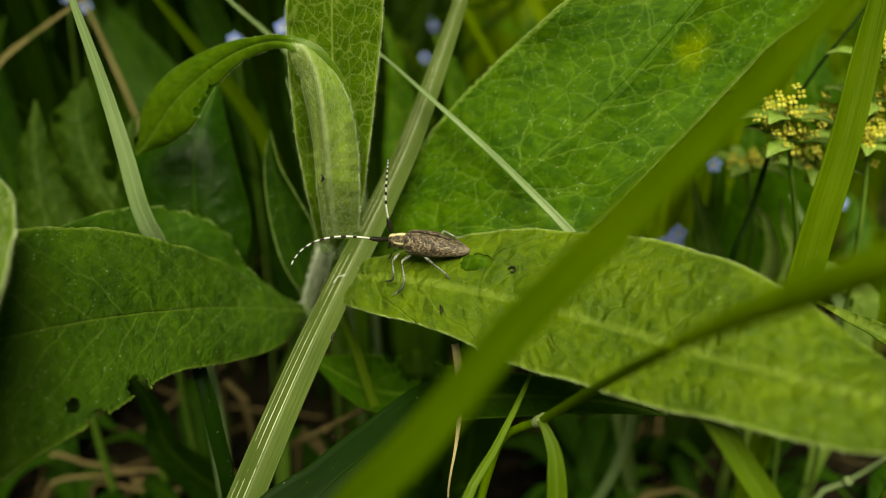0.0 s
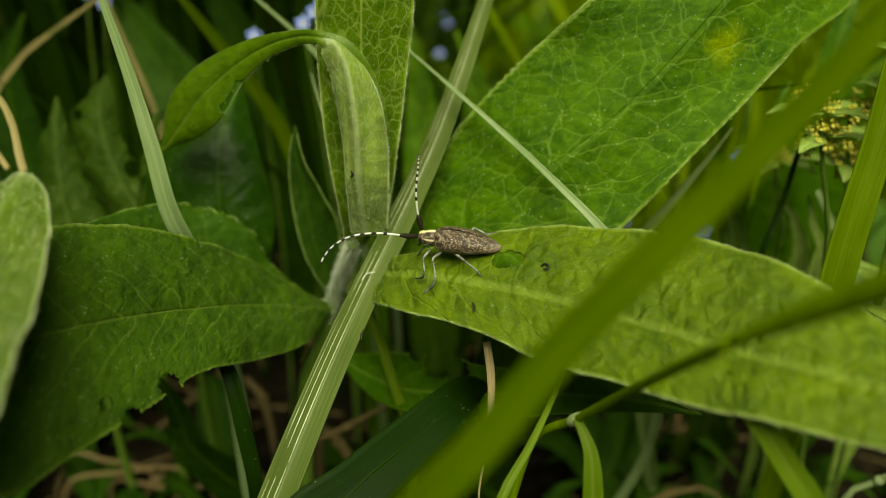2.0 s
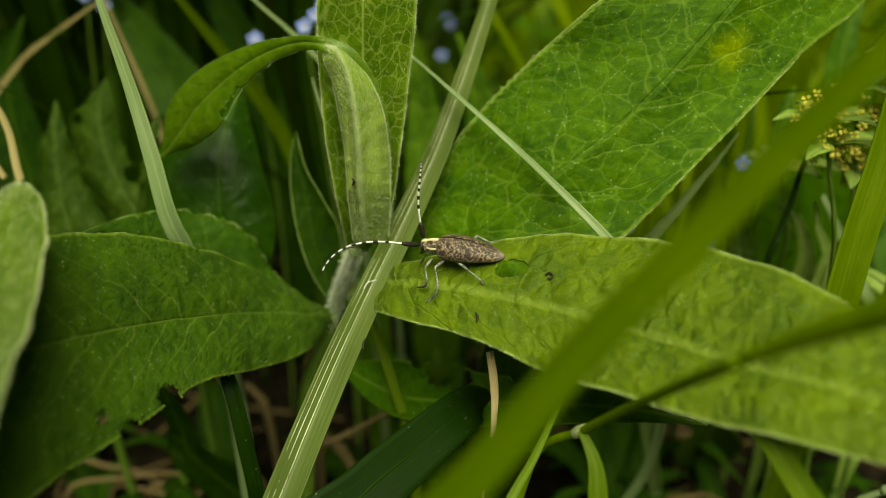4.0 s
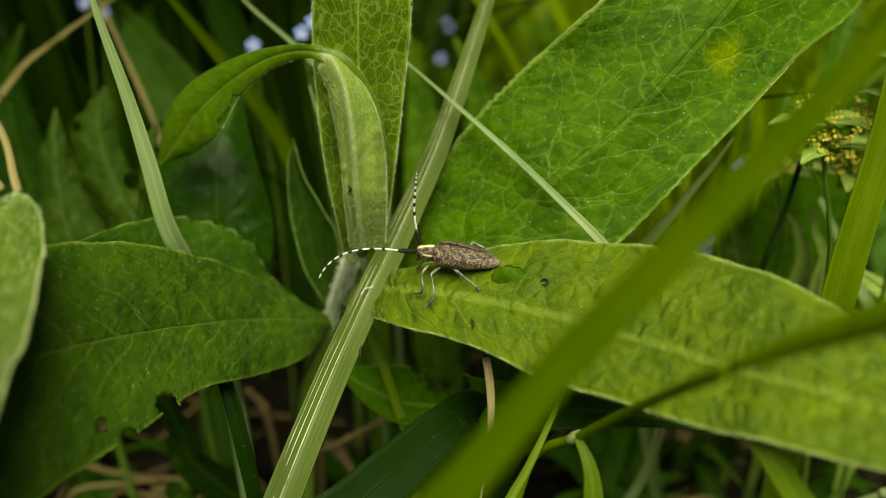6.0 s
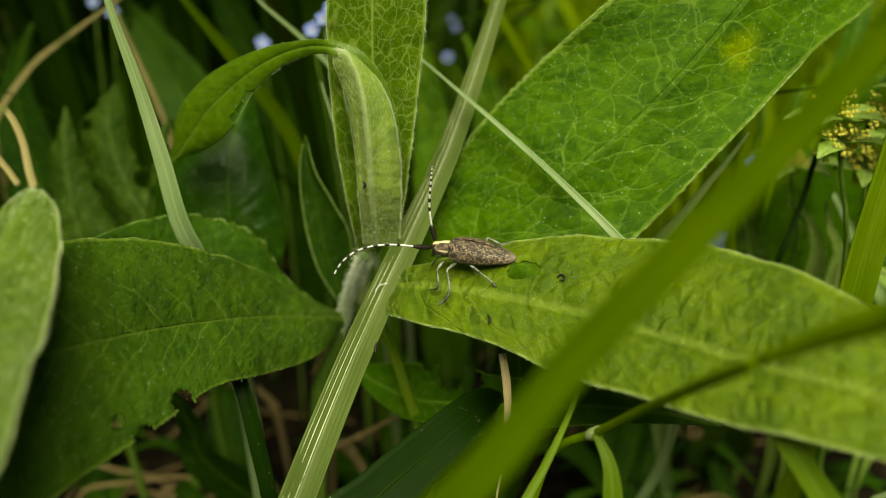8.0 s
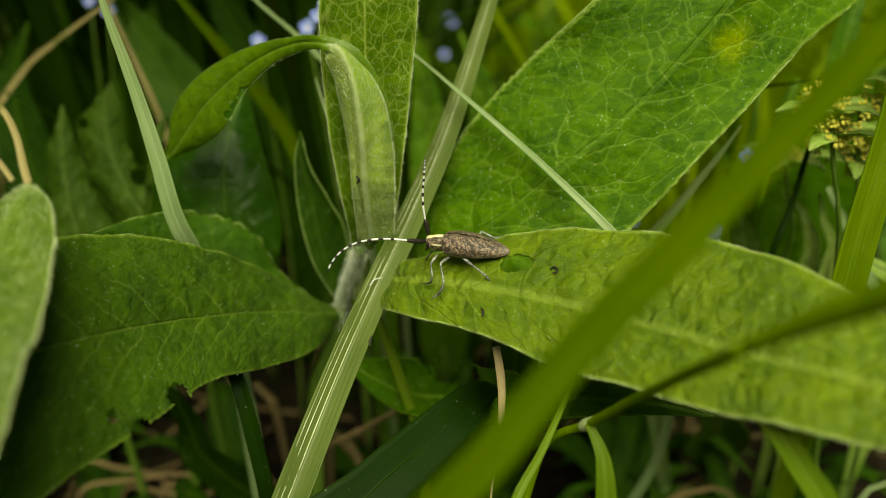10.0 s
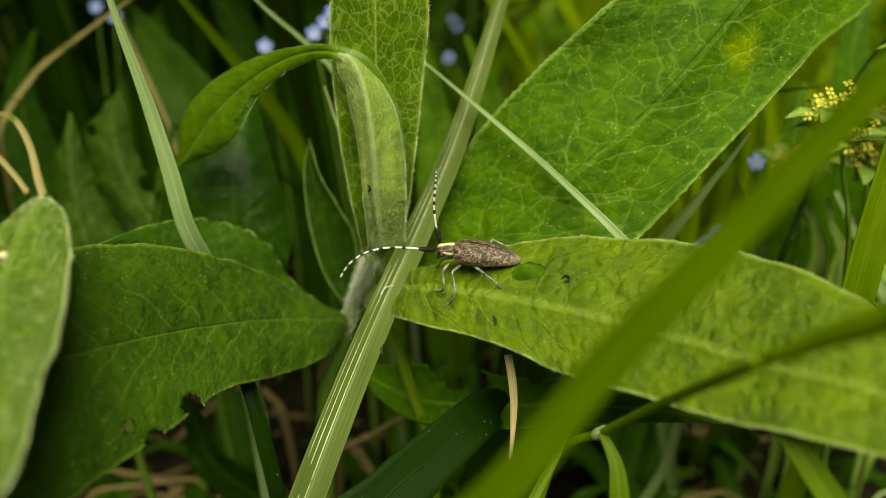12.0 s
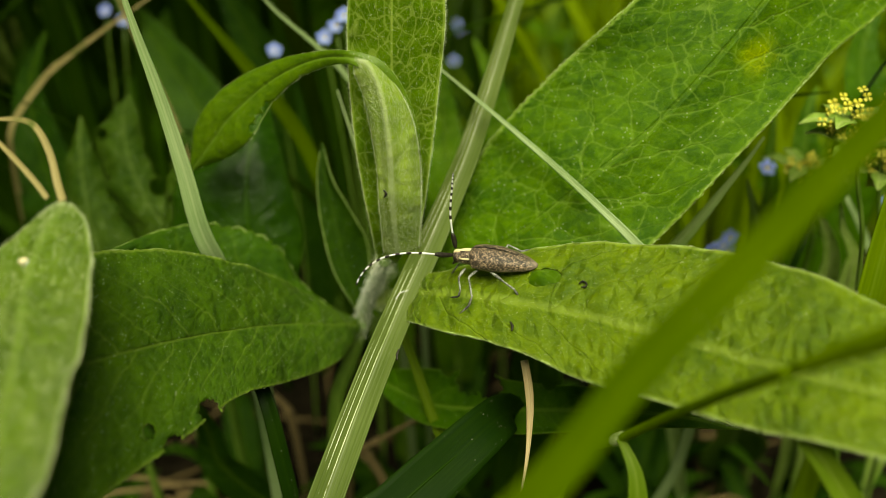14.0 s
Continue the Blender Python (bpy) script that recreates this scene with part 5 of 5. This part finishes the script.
def crosswort(foot, path, whorls, label, seed):
    """A stem with whorls of small yellow flowers and pale leaves."""
    rng = np.random.default_rng(seed)
    plant = root("crosswort", foot, label, "flower", "yellow flowers")
    tube("stem", [foot, *path], (0.7, 0.7, 0.6, 0.5), STEM_GREEN, plant, n=24, sides=7)
    for at, spread, count in whorls:
        at = np.array(at)
        for k in range(5):
            ang = 2 * math.pi * k / 5 + rng.uniform(0, 0.6)
            d = np.array((math.cos(ang), math.sin(ang), rng.uniform(-0.1, 0.35)))
            blade("leaf", [tuple(at), tuple(at + d * 4), tuple(at + d * 8 + (0, 0, 0.5)), tuple(at + d * 11 - (0, 0, 0.5))], (0.8, 4.2, 4.0, 0.4), LEAF_PALE, parent=plant, face=(0.1, -0.2, 1), nu=12, nv=4)
        for k in range(count):
            q = at + rng.normal(0, 1, 3) * spread * np.array((1, 0.7, 0.8)) + np.array((0, 0, 1.0))
            v, f = [], []
            petal_disc(v, f, q, (rng.normal(0, 0.5), -0.7 + rng.normal(0, 0.4), 0.7), rng.uniform(0.9, 1.4), 4, 0.1)
            link_mesh("flower", v, f, YELLOW_PETAL, plant, tuple(q), label="tiny yellow four-petalled flower" if k == 0 else "")
    return plant


crosswort((120.0, 215.0, -3.0), [(98.3, 182.0, 133.2), (98.1, 186.0, 154.2), (96.9, 189.0, 174.4)], [((97.5, 186.0, 154.9), 3.0, 44), ((97.7, 188.0, 164.3), 3.0, 44), ((97.4, 189.0, 174.4), 2.6, 30)], "crosswort with dense whorls of tiny yellow flowers", 1)
crosswort((105.0, 205.0, -3.0), [(81.3, 177.0, 135.5), (78.0, 179.0, 151.2), (75.8, 181.0, 164.9)], [((77.6, 180.0, 157.5), 3.2, 44), ((75.7, 181.0, 163.0), 2.6, 30)], "crosswort with loose whorls of yellow flowers", 2)
crosswort((100.0, 240.0, -3.0), [(91.8, 190.0, 128.1), (90.6, 192.0, 142.3), (89.5, 195.0, 158.3)], [((90.4, 193.0, 146.3), 3.0, 34), ((89.9, 195.0, 157.6), 2.6, 26)], "crosswort with yellow flowers behind grass", 4)
crosswort((90.0, 250.0, -3.0), [(82.5, 204.0, 123.3), (79.8, 206.0, 135.4), (78.5, 207.0, 143.6)], [((78.6, 207.0, 142.8), 2.2, 18)], "small crosswort with yellow flowers", 3)


def broad_background_leaf(spine, widths, label, material=None, teeth=0.0, seed=0, twist=(0, 0)):
    p, uv = blade_grid(spine, widths, twist=twist, fold=0.18, nu=40, nv=14)
    if teeth:
        c = p[:, 7:8]
        q = np.linspace(0, 1, 41)
        lobes = np.sin(q * 21 + seed) + 0.6 * np.sin(q * 37 + 2 * seed) + 0.35 * np.sin(q * 71)
        k = 1 + teeth * lobes[:, None, None] * (np.abs(np.linspace(-1, 1, 15)) ** 2)[None, :, None]
        p = c + (p - c) * k
    herb = root("wild_herb", spine[0], label, "herb", "leafy herbs in the shade")
    c = p[:, 7]
    tube("leaf_stalk", c[:12:3], (1.3, 1.1, 0.8), STEM_GREEN, herb, n=10, sides=8)
    keep = 5
    ob = link_mesh("leaf", p[keep:].reshape(-1, 3), grid_faces(40 - keep, 14), material or LEAF_DARK, herb, c[keep], uv[keep:].reshape(-1, 2), "", 0.3)
    n = unit(np.cross(np.gradient(c, axis=0), p[:, -1] - p[:, 0]))
    tube("midrib", c[keep::5] - n[keep::5] * 0.3, (0.6, 0.5, 0.3, 0.1), material or LEAF_DARK, ob, n=24, sides=6)
    return herb


def build_back_leaves():
    herb = root("wild_herb", (-112.9, 230.0, -3.0), "shaded herb with a lobed, gnawed green leaf", "herb", "leafy herbs in the shade")
    tube("leaf_stalk", [(-112.9, 230.0, -3.0), (-114.9, 227.0, 50.9), (-112.9, 222.0, 101.8)], (1.3, 1.1, 0.9), STEM_GREEN, herb, n=10, sides=8)
    leaf("leaf", [
        ((-112.9, 222.0, 101.8), (-120.1, 223.0, 101.4), (-106.7, 223.0, 101.3)),
        ((-112.4, 221.0, 115.1), (-124.4, 225.0, 112.4), (-99.5, 225.0, 113.1)),
        ((-114.5, 224.0, 124.4), (-125.9, 229.0, 120.6), (-105.2, 229.0, 121.8)),
        ((-116.6, 229.0, 133.6), (-124.9, 233.0, 130.4), (-110.2, 233.0, 131.2)),
        ((-118.2, 235.0, 142.2), (-122.1, 237.0, 140.9), (-114.9, 237.0, 141.6)),
        ((-119.2, 242.0, 150.1), (-119.4, 242.0, 150.1), (-119.0, 242.0, 150.1)),
    ], LEAF_DULL, herb, nu=80, nv=30, cup=0.15, ripple=(1.2, 3), quilt=0.7, seed=41, rib=0.5, teeth=(0.25, 9), bites=[(-102.3, 228.0, 130.4, 2.4), (-123.9, 228.0, 128.0, 2.0)])
    herb = root("wild_herb", (-80.3, 226.0, -3.0), "shaded herb with a jagged green leaf bent over", "herb", "leafy herbs in the shade")
    tube("leaf_stalk", [(-80.3, 226.0, -3.0), (-82.3, 223.0, 56.4), (-80.3, 218.0, 112.7)], (1.3, 1.1, 0.9), STEM_GREEN, herb, n=10, sides=8)
    leaf("leaf", [
        ((-80.3, 218.0, 112.7), (-87.6, 219.0, 108.7), (-72.2, 219.0, 115.7)),
        ((-88.7, 220.0, 119.8), (-100.0, 223.0, 115.9), (-81.1, 223.0, 123.1)),
        ((-96.0, 223.0, 128.4), (-106.0, 227.0, 123.9), (-90.2, 228.0, 129.1)),
        ((-101.3, 229.0, 136.0), (-110.6, 232.0, 134.2), (-96.9, 233.0, 135.4)),
        ((-104.8, 235.0, 143.3), (-115.5, 239.0, 142.1), (-101.1, 239.0, 142.8)),
        ((-106.6, 242.0, 149.6), (-113.5, 244.0, 146.9), (-103.0, 244.0, 150.5)),
        ((-106.0, 248.0, 155.0), (-106.2, 248.0, 155.0), (-105.8, 248.0, 155.0)),
    ], LEAF_DULL, herb, nu=80, nv=30, cup=0.15, ripple=(1.2, 3), quilt=0.7, seed=42, rib=0.5, teeth=(0.25, 9), bites=[(-95.2, 229.0, 132.5, 2.6), (-113.3, 240.0, 145.2, 1.6)])
    herb = root("wild_herb", (-90.6, 222.0, -3.0), "shaded herb with a small ragged leaf", "herb", "leafy herbs in the shade")
    tube("leaf_stalk", [(-90.6, 222.0, -3.0), (-92.6, 219.0, 60.0), (-90.6, 214.0, 120.0)], (1.3, 1.1, 0.9), STEM_GREEN, herb, n=10, sides=8)
    leaf("leaf", [
        ((-90.6, 214.0, 120.0), (-92.9, 214.0, 120.0), (-87.8, 214.0, 119.9)),
        ((-85.7, 215.0, 131.3), (-90.0, 217.0, 129.6), (-83.4, 217.0, 130.1)),
        ((-84.1, 217.0, 141.8), (-88.0, 219.0, 140.3), (-82.0, 219.0, 141.7)),
        ((-84.7, 220.0, 147.9), (-86.7, 221.0, 146.5), (-83.0, 221.0, 148.7)),
        ((-83.4, 223.0, 151.2), (-83.6, 223.0, 151.2), (-83.3, 223.0, 151.2)),
    ], LEAF_DULL, herb, nu=80, nv=30, cup=0.15, ripple=(1.2, 3), quilt=0.7, seed=43, rib=0.5, teeth=(0.25, 9), bites=[(-82.0, 218.0, 145.4, 1.3), (-87.1, 218.0, 144.7, 1.2)])
    # some leaves here have their shade painted into the colour
    broad_background_leaf([(-170.0, 280.0, -3.0), (-143.9, 264.8, 108.6), (-148.1, 270.8, 128.5), (-150.8, 279.2, 151.2), (-144.1, 284.3, 166.9)], (8, 22, 26, 20, 1), "herb with one broad dark green leaf", LEAF_SHADE_PAINT, seed=4)
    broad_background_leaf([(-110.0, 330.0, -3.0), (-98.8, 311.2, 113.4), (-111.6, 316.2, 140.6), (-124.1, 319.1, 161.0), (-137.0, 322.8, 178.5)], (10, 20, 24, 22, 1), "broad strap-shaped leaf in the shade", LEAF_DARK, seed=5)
    broad_background_leaf([(-60.0, 340.0, -3.0), (-70.4, 323.6, 116.3), (-83.8, 327.8, 146.7), (-93.0, 330.0, 165.4), (-102.4, 333.9, 183.3)], (10, 22, 24, 20, 1), "broad strap-shaped leaf in the shade", LEAF_SHADE_PAINT, seed=6)
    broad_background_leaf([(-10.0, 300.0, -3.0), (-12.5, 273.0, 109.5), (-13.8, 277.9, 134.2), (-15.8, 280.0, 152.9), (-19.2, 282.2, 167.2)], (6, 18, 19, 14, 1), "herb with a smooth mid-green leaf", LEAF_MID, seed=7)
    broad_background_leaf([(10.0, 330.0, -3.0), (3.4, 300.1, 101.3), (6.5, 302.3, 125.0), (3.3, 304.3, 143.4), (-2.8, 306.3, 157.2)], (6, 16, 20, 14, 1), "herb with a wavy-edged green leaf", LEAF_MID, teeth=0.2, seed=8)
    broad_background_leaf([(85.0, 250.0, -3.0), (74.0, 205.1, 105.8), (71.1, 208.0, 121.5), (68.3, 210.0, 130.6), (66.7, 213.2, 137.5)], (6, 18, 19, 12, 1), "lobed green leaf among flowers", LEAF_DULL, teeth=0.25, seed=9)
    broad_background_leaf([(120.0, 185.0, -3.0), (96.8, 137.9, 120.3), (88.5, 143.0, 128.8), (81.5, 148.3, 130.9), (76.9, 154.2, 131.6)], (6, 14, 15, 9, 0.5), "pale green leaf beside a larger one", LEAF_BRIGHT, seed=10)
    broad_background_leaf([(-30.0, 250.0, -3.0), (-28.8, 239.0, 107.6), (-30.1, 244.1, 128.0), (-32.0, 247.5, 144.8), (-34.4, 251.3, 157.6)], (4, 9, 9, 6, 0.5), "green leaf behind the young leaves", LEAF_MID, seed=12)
    broad_background_leaf([(-40.0, 215.0, -3.0), (-77.8, 193.1, 61.3), (-78.3, 190.6, 74.9), (-80.1, 187.2, 86.5), (-82.3, 184.7, 95.2)], (5, 12, 13, 9, 0.5), "dark leaf low in the shade", LEAF_SHADE_PAINT, seed=13)
    broad_background_leaf([(5.0, 235.0, -3.0), (9.9, 190.4, 93.3), (9.0, 190.6, 110.3), (8.2, 191.3, 123.6), (7.3, 192.8, 131.5)], (4, 14, 17, 14, 1), "dark leaf under the larger leaves", LEAF_DARK, seed=14)

    broad_background_leaf([(97.7, 257.0, -3.0), (91.7, 235.0, 128.4), (90.4, 236.0, 136.7), (90.2, 238.0, 144.5), (91.4, 240.0, 151.4), (92.9, 241.0, 154.3)], (2, 2.5, 4, 11, 15, 12, 1), "smooth ovate leaf among flowers", LEAF_FRESH, seed=20)
    broad_background_leaf([(94.6, 227.0, -3.0), (88.6, 205.0, 117.6), (86.7, 205.0, 124.2), (84.9, 206.0, 128.5), (82.8, 207.0, 130.5), (80.0, 208.0, 131.7)], (2, 2.5, 3, 6, 8, 6, 0.6), "pale pointed leaf among flowers", LEAF_PALE, seed=21)
    broad_background_leaf([(97.6, 222.0, -3.0), (91.6, 200.0, 122.4), (89.2, 201.0, 126.0), (88.3, 202.0, 129.5), (87.9, 203.0, 132.2), (87.7, 204.0, 134.1)], (2, 2.5, 3, 6, 7, 5, 0.5), "pale pointed leaf among flowers", LEAF_PALE, seed=22)
    broad_background_leaf([(116.5, 217.0, -3.0), (110.5, 195.0, 110.2), (105.9, 196.0, 113.8), (101.4, 197.0, 116.9), (97.8, 198.0, 119.3), (94.4, 199.0, 120.8)], (2, 2.5, 4, 9, 11, 8, 0.6), "pale green leaf beside grass", LEAF_PALE, seed=23)
    broad_background_leaf([(85.2, 250.0, -3.0), (79.2, 228.0, 131.2), (77.9, 229.0, 137.6), (78.1, 230.0, 143.8), (78.4, 231.0, 149.2), (79.0, 232.0, 152.9)], (2, 2.5, 3, 5, 6, 5, 0.6), "narrow leaf among flowers", LEAF_FRESH, seed=24)
    broad_background_leaf([(123.1, 282.0, -3.0), (117.1, 260.0, 144.7), (114.7, 262.0, 153.0), (114.8, 264.0, 161.2), (116.7, 266.0, 169.3), (119.8, 268.0, 175.6)], (2, 2.5, 6, 14, 18, 14, 2), "broad fresh leaf behind flowers", LEAF_FRESH, seed=25)
    broad_background_leaf([(-217.8, 422.0, -3.0), (-223.8, 400.0, 68.9), (-217.0, 405.0, 96.7), (-207.2, 410.0, 126.2), (-196.8, 415.0, 146.7), (-186.6, 420.0, 166.7)], (2, 2.5, 14, 26, 34, 30, 4), "broad green leaf in the open behind the shade", LEAF_FRESH, seed=30)
    broad_background_leaf([(-240.0, 442.0, -3.0), (-246.0, 420.0, 101.3), (-238.8, 425.0, 117.4), (-228.9, 430.0, 133.3), (-216.9, 435.0, 146.1), (-205.6, 440.0, 156.2)], (2, 2.5, 12, 22, 28, 24, 4), "broad pale green leaf in the open behind the shade", LEAF_PALE, seed=31)
    broad_background_leaf([(-137.3, 372.0, -3.0), (-143.3, 350.0, 105.2), (-137.9, 352.0, 126.8), (-130.0, 355.0, 145.0), (-120.4, 358.0, 160.4), (-109.5, 360.0, 175.5)], (2, 2.5, 8, 16, 20, 18, 3), "broad green leaf in the open behind the shade", LEAF_FRESH, seed=32)

build_back_leaves()


def scatter(name, label, category, count, seed, region, material, lengths, widths, lean, nu=9, nv=2, fold=0.3):
    """Many blades or leaves in one object, rooted in the ground within the region(x, y) test."""
    rng = np.random.default_rng(seed)
    allv, allf, alluv, start, made = [], [], [], 0, 0
    faces = np.array(grid_faces(nu, nv))
    while made < count:
        x, y = rng.uniform(-1700, 1700), rng.uniform(-1100, 2300)
        if math.hypot(x, y - 500) > 1750:
            continue
        if rng.random() > region(x, y):
            continue
        made += 1
        length, w = rng.uniform(*lengths), rng.uniform(*widths)
        az, tilt = rng.uniform(0, 2 * math.pi), rng.uniform(*lean)
        d = np.array((math.cos(az), math.sin(az), 0))
        up = np.array((0, 0, 1.0))
        foot = np.array((x, y, -4.0))
        pts = [foot, foot + up * length * 0.35 + d * length * 0.35 * tilt * 0.4, foot + up * length * 0.7 + d * length * tilt * 0.55, foot + up * length * (1 - 0.3 * tilt) + d * length * tilt]
        face = np.array((math.cos(az + rng.normal(0, 0.7)), math.sin(az + rng.normal(0, 0.7)), 0.35))
        p, uv = blade_grid(pts, (w * 0.6, w, w * 0.9, w * 0.08), face=face, fold=fold, nu=nu, nv=nv, twist=(0, rng.uniform(-60, 60)))
        allv.append(p.reshape(-1, 3))
        uv = uv + np.array((rng.uniform(0, 400), 0))
        alluv.append(uv.reshape(-1, 2))
        allf.append(faces + start)
        start += (nu + 1) * (nv + 1)
    ob = link_mesh(name, np.concatenate(allv), np.concatenate(allf).tolist(), material, None, uvs=np.concatenate(alluv))
    return tagged(ob, label, category, kind="stuff")


def behind(x, y):
    """Density of the meadow: none before the plant, thick behind it."""
    if y < 275 + 0.06 * abs(x):
        return 0.0
    if abs(x) > 0.75 * y + 150:
        return 0.55
    return 1.0 if y < 900 else 0.7


def around(x, y):
    return 0.6 if (y < 275 and (abs(x) > 200 + 0.4 * max(y, 0) or y < -150)) else 0.0


# left half, filled with plants whose shade is painted into their green
def painted_shade_side(x, y):
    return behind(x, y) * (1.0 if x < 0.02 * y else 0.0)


def painted_shade_near(x, y):
    return painted_shade_side(x, y) * (0.5 if y < 420 else 0.0)


def painted_shade_far(x, y):
    return painted_shade_side(x, y) * (0.0 if y < 420 else 1.0)


def far_left(x, y):
    return 1.0 if 560 < y < 1000 and -0.66 * y < x < -0.49 * y else 0.0


def open_side(x, y):
    return behind(x, y) * (0.0 if x < 0.02 * y else 1.0)


scatter("meadow_grass", "dense light green meadow grass in the background", "grass", 2900, 11, open_side, GRASS_BACK, (110, 330), (3, 7), (0.1, 0.7))
scatter("shaded_grass", "dark green grass in the shade", "grass", 170, 15, painted_shade_near, GRASS_SHADE_PAINT, (110, 260), (3, 8), (0.1, 0.7))
scatter("meadow_grass", "dim green meadow grass behind the shaded herbs", "grass", 1200, 17, painted_shade_far, GRASS_DIM_PAINT, (130, 320), (3, 8), (0.1, 0.7))
scatter("meadow_grass", "light green meadow grass beyond the shade", "grass", 260, 19, far_left, GRASS_BACK, (150, 330), (4, 9), (0.1, 0.7))
scatter("meadow_herbs", "broad green leaves of meadow herbs in the background", "herbs", 650, 12, open_side, LEAF_FRESH, (60, 160), (10, 24), (0.2, 0.8), nv=4)
scatter("shaded_herbs", "broad dark leaves of herbs in the shade", "herbs", 700, 16, painted_shade_far, LEAF_SHADE_PAINT, (70, 200), (14, 30), (0.2, 0.8), nv=4)


def low_zone(x, y):
    return 1.0 if 150 < y < 420 and abs(x) < 0.7 * y + 60 else 0.0


def build_low_herbs():
    """Small rosettes on the soil between the stalks, shade painted into their dark leaves."""
    rng = np.random.default_rng(14)
    made = 0
    while made < 46:
        y = rng.uniform(165, 400)
        x = rng.uniform(-1, 1) * (0.62 * y + 30)
        if low_zone(x, y) == 0.0 or (abs(x + 45) < 25 and y < 230):
            continue
        made += 1
        herb = root("low_herb", (x, y, -4.0), "low herb with a few dark green leaves", "herb", "low herbs")
        for k in range(int(rng.integers(4, 7))):
            az, length, w = rng.uniform(0, 6.28), rng.uniform(20, 52), rng.uniform(7, 15)
            d = np.array((math.cos(az), math.sin(az), 0)) * length
            foot = np.array((x, y, -4.0))
            lift = rng.uniform(0.35, 0.95) * length
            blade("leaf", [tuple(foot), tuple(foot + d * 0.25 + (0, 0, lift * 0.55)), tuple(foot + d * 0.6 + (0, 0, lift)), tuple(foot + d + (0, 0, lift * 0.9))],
                  (1.5, w * 0.7, w, w * 0.7, 0.4), LEAF_SHADE_PAINT, parent=herb, face=(math.cos(az) * -0.4, math.sin(az) * -0.4, 1.0), nu=12, nv=4, thickness=0.3)


build_low_herbs()
scatter("side_grass", "meadow grass beside and behind the view", "grass", 2200, 13, around, GRASS_BACK, (110, 260), (3, 7), (0.1, 0.7))


def build_shade_canopy_grass():
    """Tall grass rooted behind the plant, arching forward unseen overhead, added to cast shade."""
    rng = np.random.default_rng(31)
    allv, allf, alluv, start = [], [], [], 0
    faces = np.array(grid_faces(14, 2))
    for k in range(380):
        x, y = -480 + 430 * rng.random(), rng.uniform(330, 620)
        h, reach = rng.uniform(300, 480), rng.uniform(120, 330)
        side = rng.normal(0, 45)
        foot = np.array((x, y, -4.0))
        pts = [foot, foot + (side * 0.2, -reach * 0.12, h * 0.55), foot + (side * 0.5, -reach * 0.45, h * 0.92), foot + (side, -reach, h * rng.uniform(0.86, 1.05))]
        w = rng.uniform(5, 9)
        p, uv = blade_grid(pts, (w * 0.7, w, w, w * 0.9, w * 0.1), face=(rng.normal(0, 0.3), -0.5, 1.0), fold=0.25, nu=14, nv=2)
        allv.append(p.reshape(-1, 3)), alluv.append(uv.reshape(-1, 2) + np.array((rng.uniform(0, 400), 0)))
        allf.append(faces + start)
        start += 45
    ob = link_mesh("tall_grass", np.concatenate(allv), np.concatenate(allf).tolist(), GRASS_SHADE_PAINT, None, uvs=np.concatenate(alluv))
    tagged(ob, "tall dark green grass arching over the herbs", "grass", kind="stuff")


build_shade_canopy_grass()


def build_litter():
    rng = np.random.default_rng(21)
    allv, allf, alluv, start = [], [], [], 0
    for k in range(220):
        y = rng.uniform(90, 700)
        x = rng.uniform(-0.6, 0.6) * (y + 100)
        az = rng.uniform(0, math.pi)
        d = np.array((math.cos(az), math.sin(az), 0)) * rng.uniform(14, 60)
        bend = rng.normal(0, 11, 3) * np.array((1, 1, 0.5))
        z = abs(rng.normal(0, 6)) + 1
        a = np.array((x, y, z))
        p, uv = blade_grid([a - d, a + bend + (0, 0, 3), a + d + (0, 0, rng.uniform(-2, 8))], (rng.uniform(0.8, 1.8), 1.6, 0.8), face=(0.2, -0.4, 1), fold=0.4, nu=8, nv=2)
        allv.append(p.reshape(-1, 3)), alluv.append(uv.reshape(-1, 2))
        allf.append(np.array(grid_faces(8, 2)) + start)
        start += 27
    ob = link_mesh("straw_litter", np.concatenate(allv), np.concatenate(allf).tolist(), STRAW_DULL, None, uvs=np.concatenate(alluv))
    tagged(ob, "dry straw and dead leaves littering the soil", "litter", kind="stuff")


build_litter()


def motions():
    """The near grass blade sways a little in the wind, about its root."""
    sway = [(0.0, -0.15), (0.5, -0.15), (1.0, -0.02), (1.5, 0.0), (2.0, 0.04), (2.5, -0.02), (3.0, 0.03), (4.2, 0.0), (5.5, 0.0), (6.0, -0.14), (6.5, -0.02), (7.0, -0.03), (7.5, -0.3), (8.0, -0.45), (9.2, -0.2), (10.5, 0.05), (11.5, 0.05), (12.5, 0.18), (13.5, 0.16), (14.0, 0.05)]
    walk(near_blade, [(t, pose(-0.095, 0.020, -0.003, 0, degrees, 0)) for t, degrees in sway])


motions()
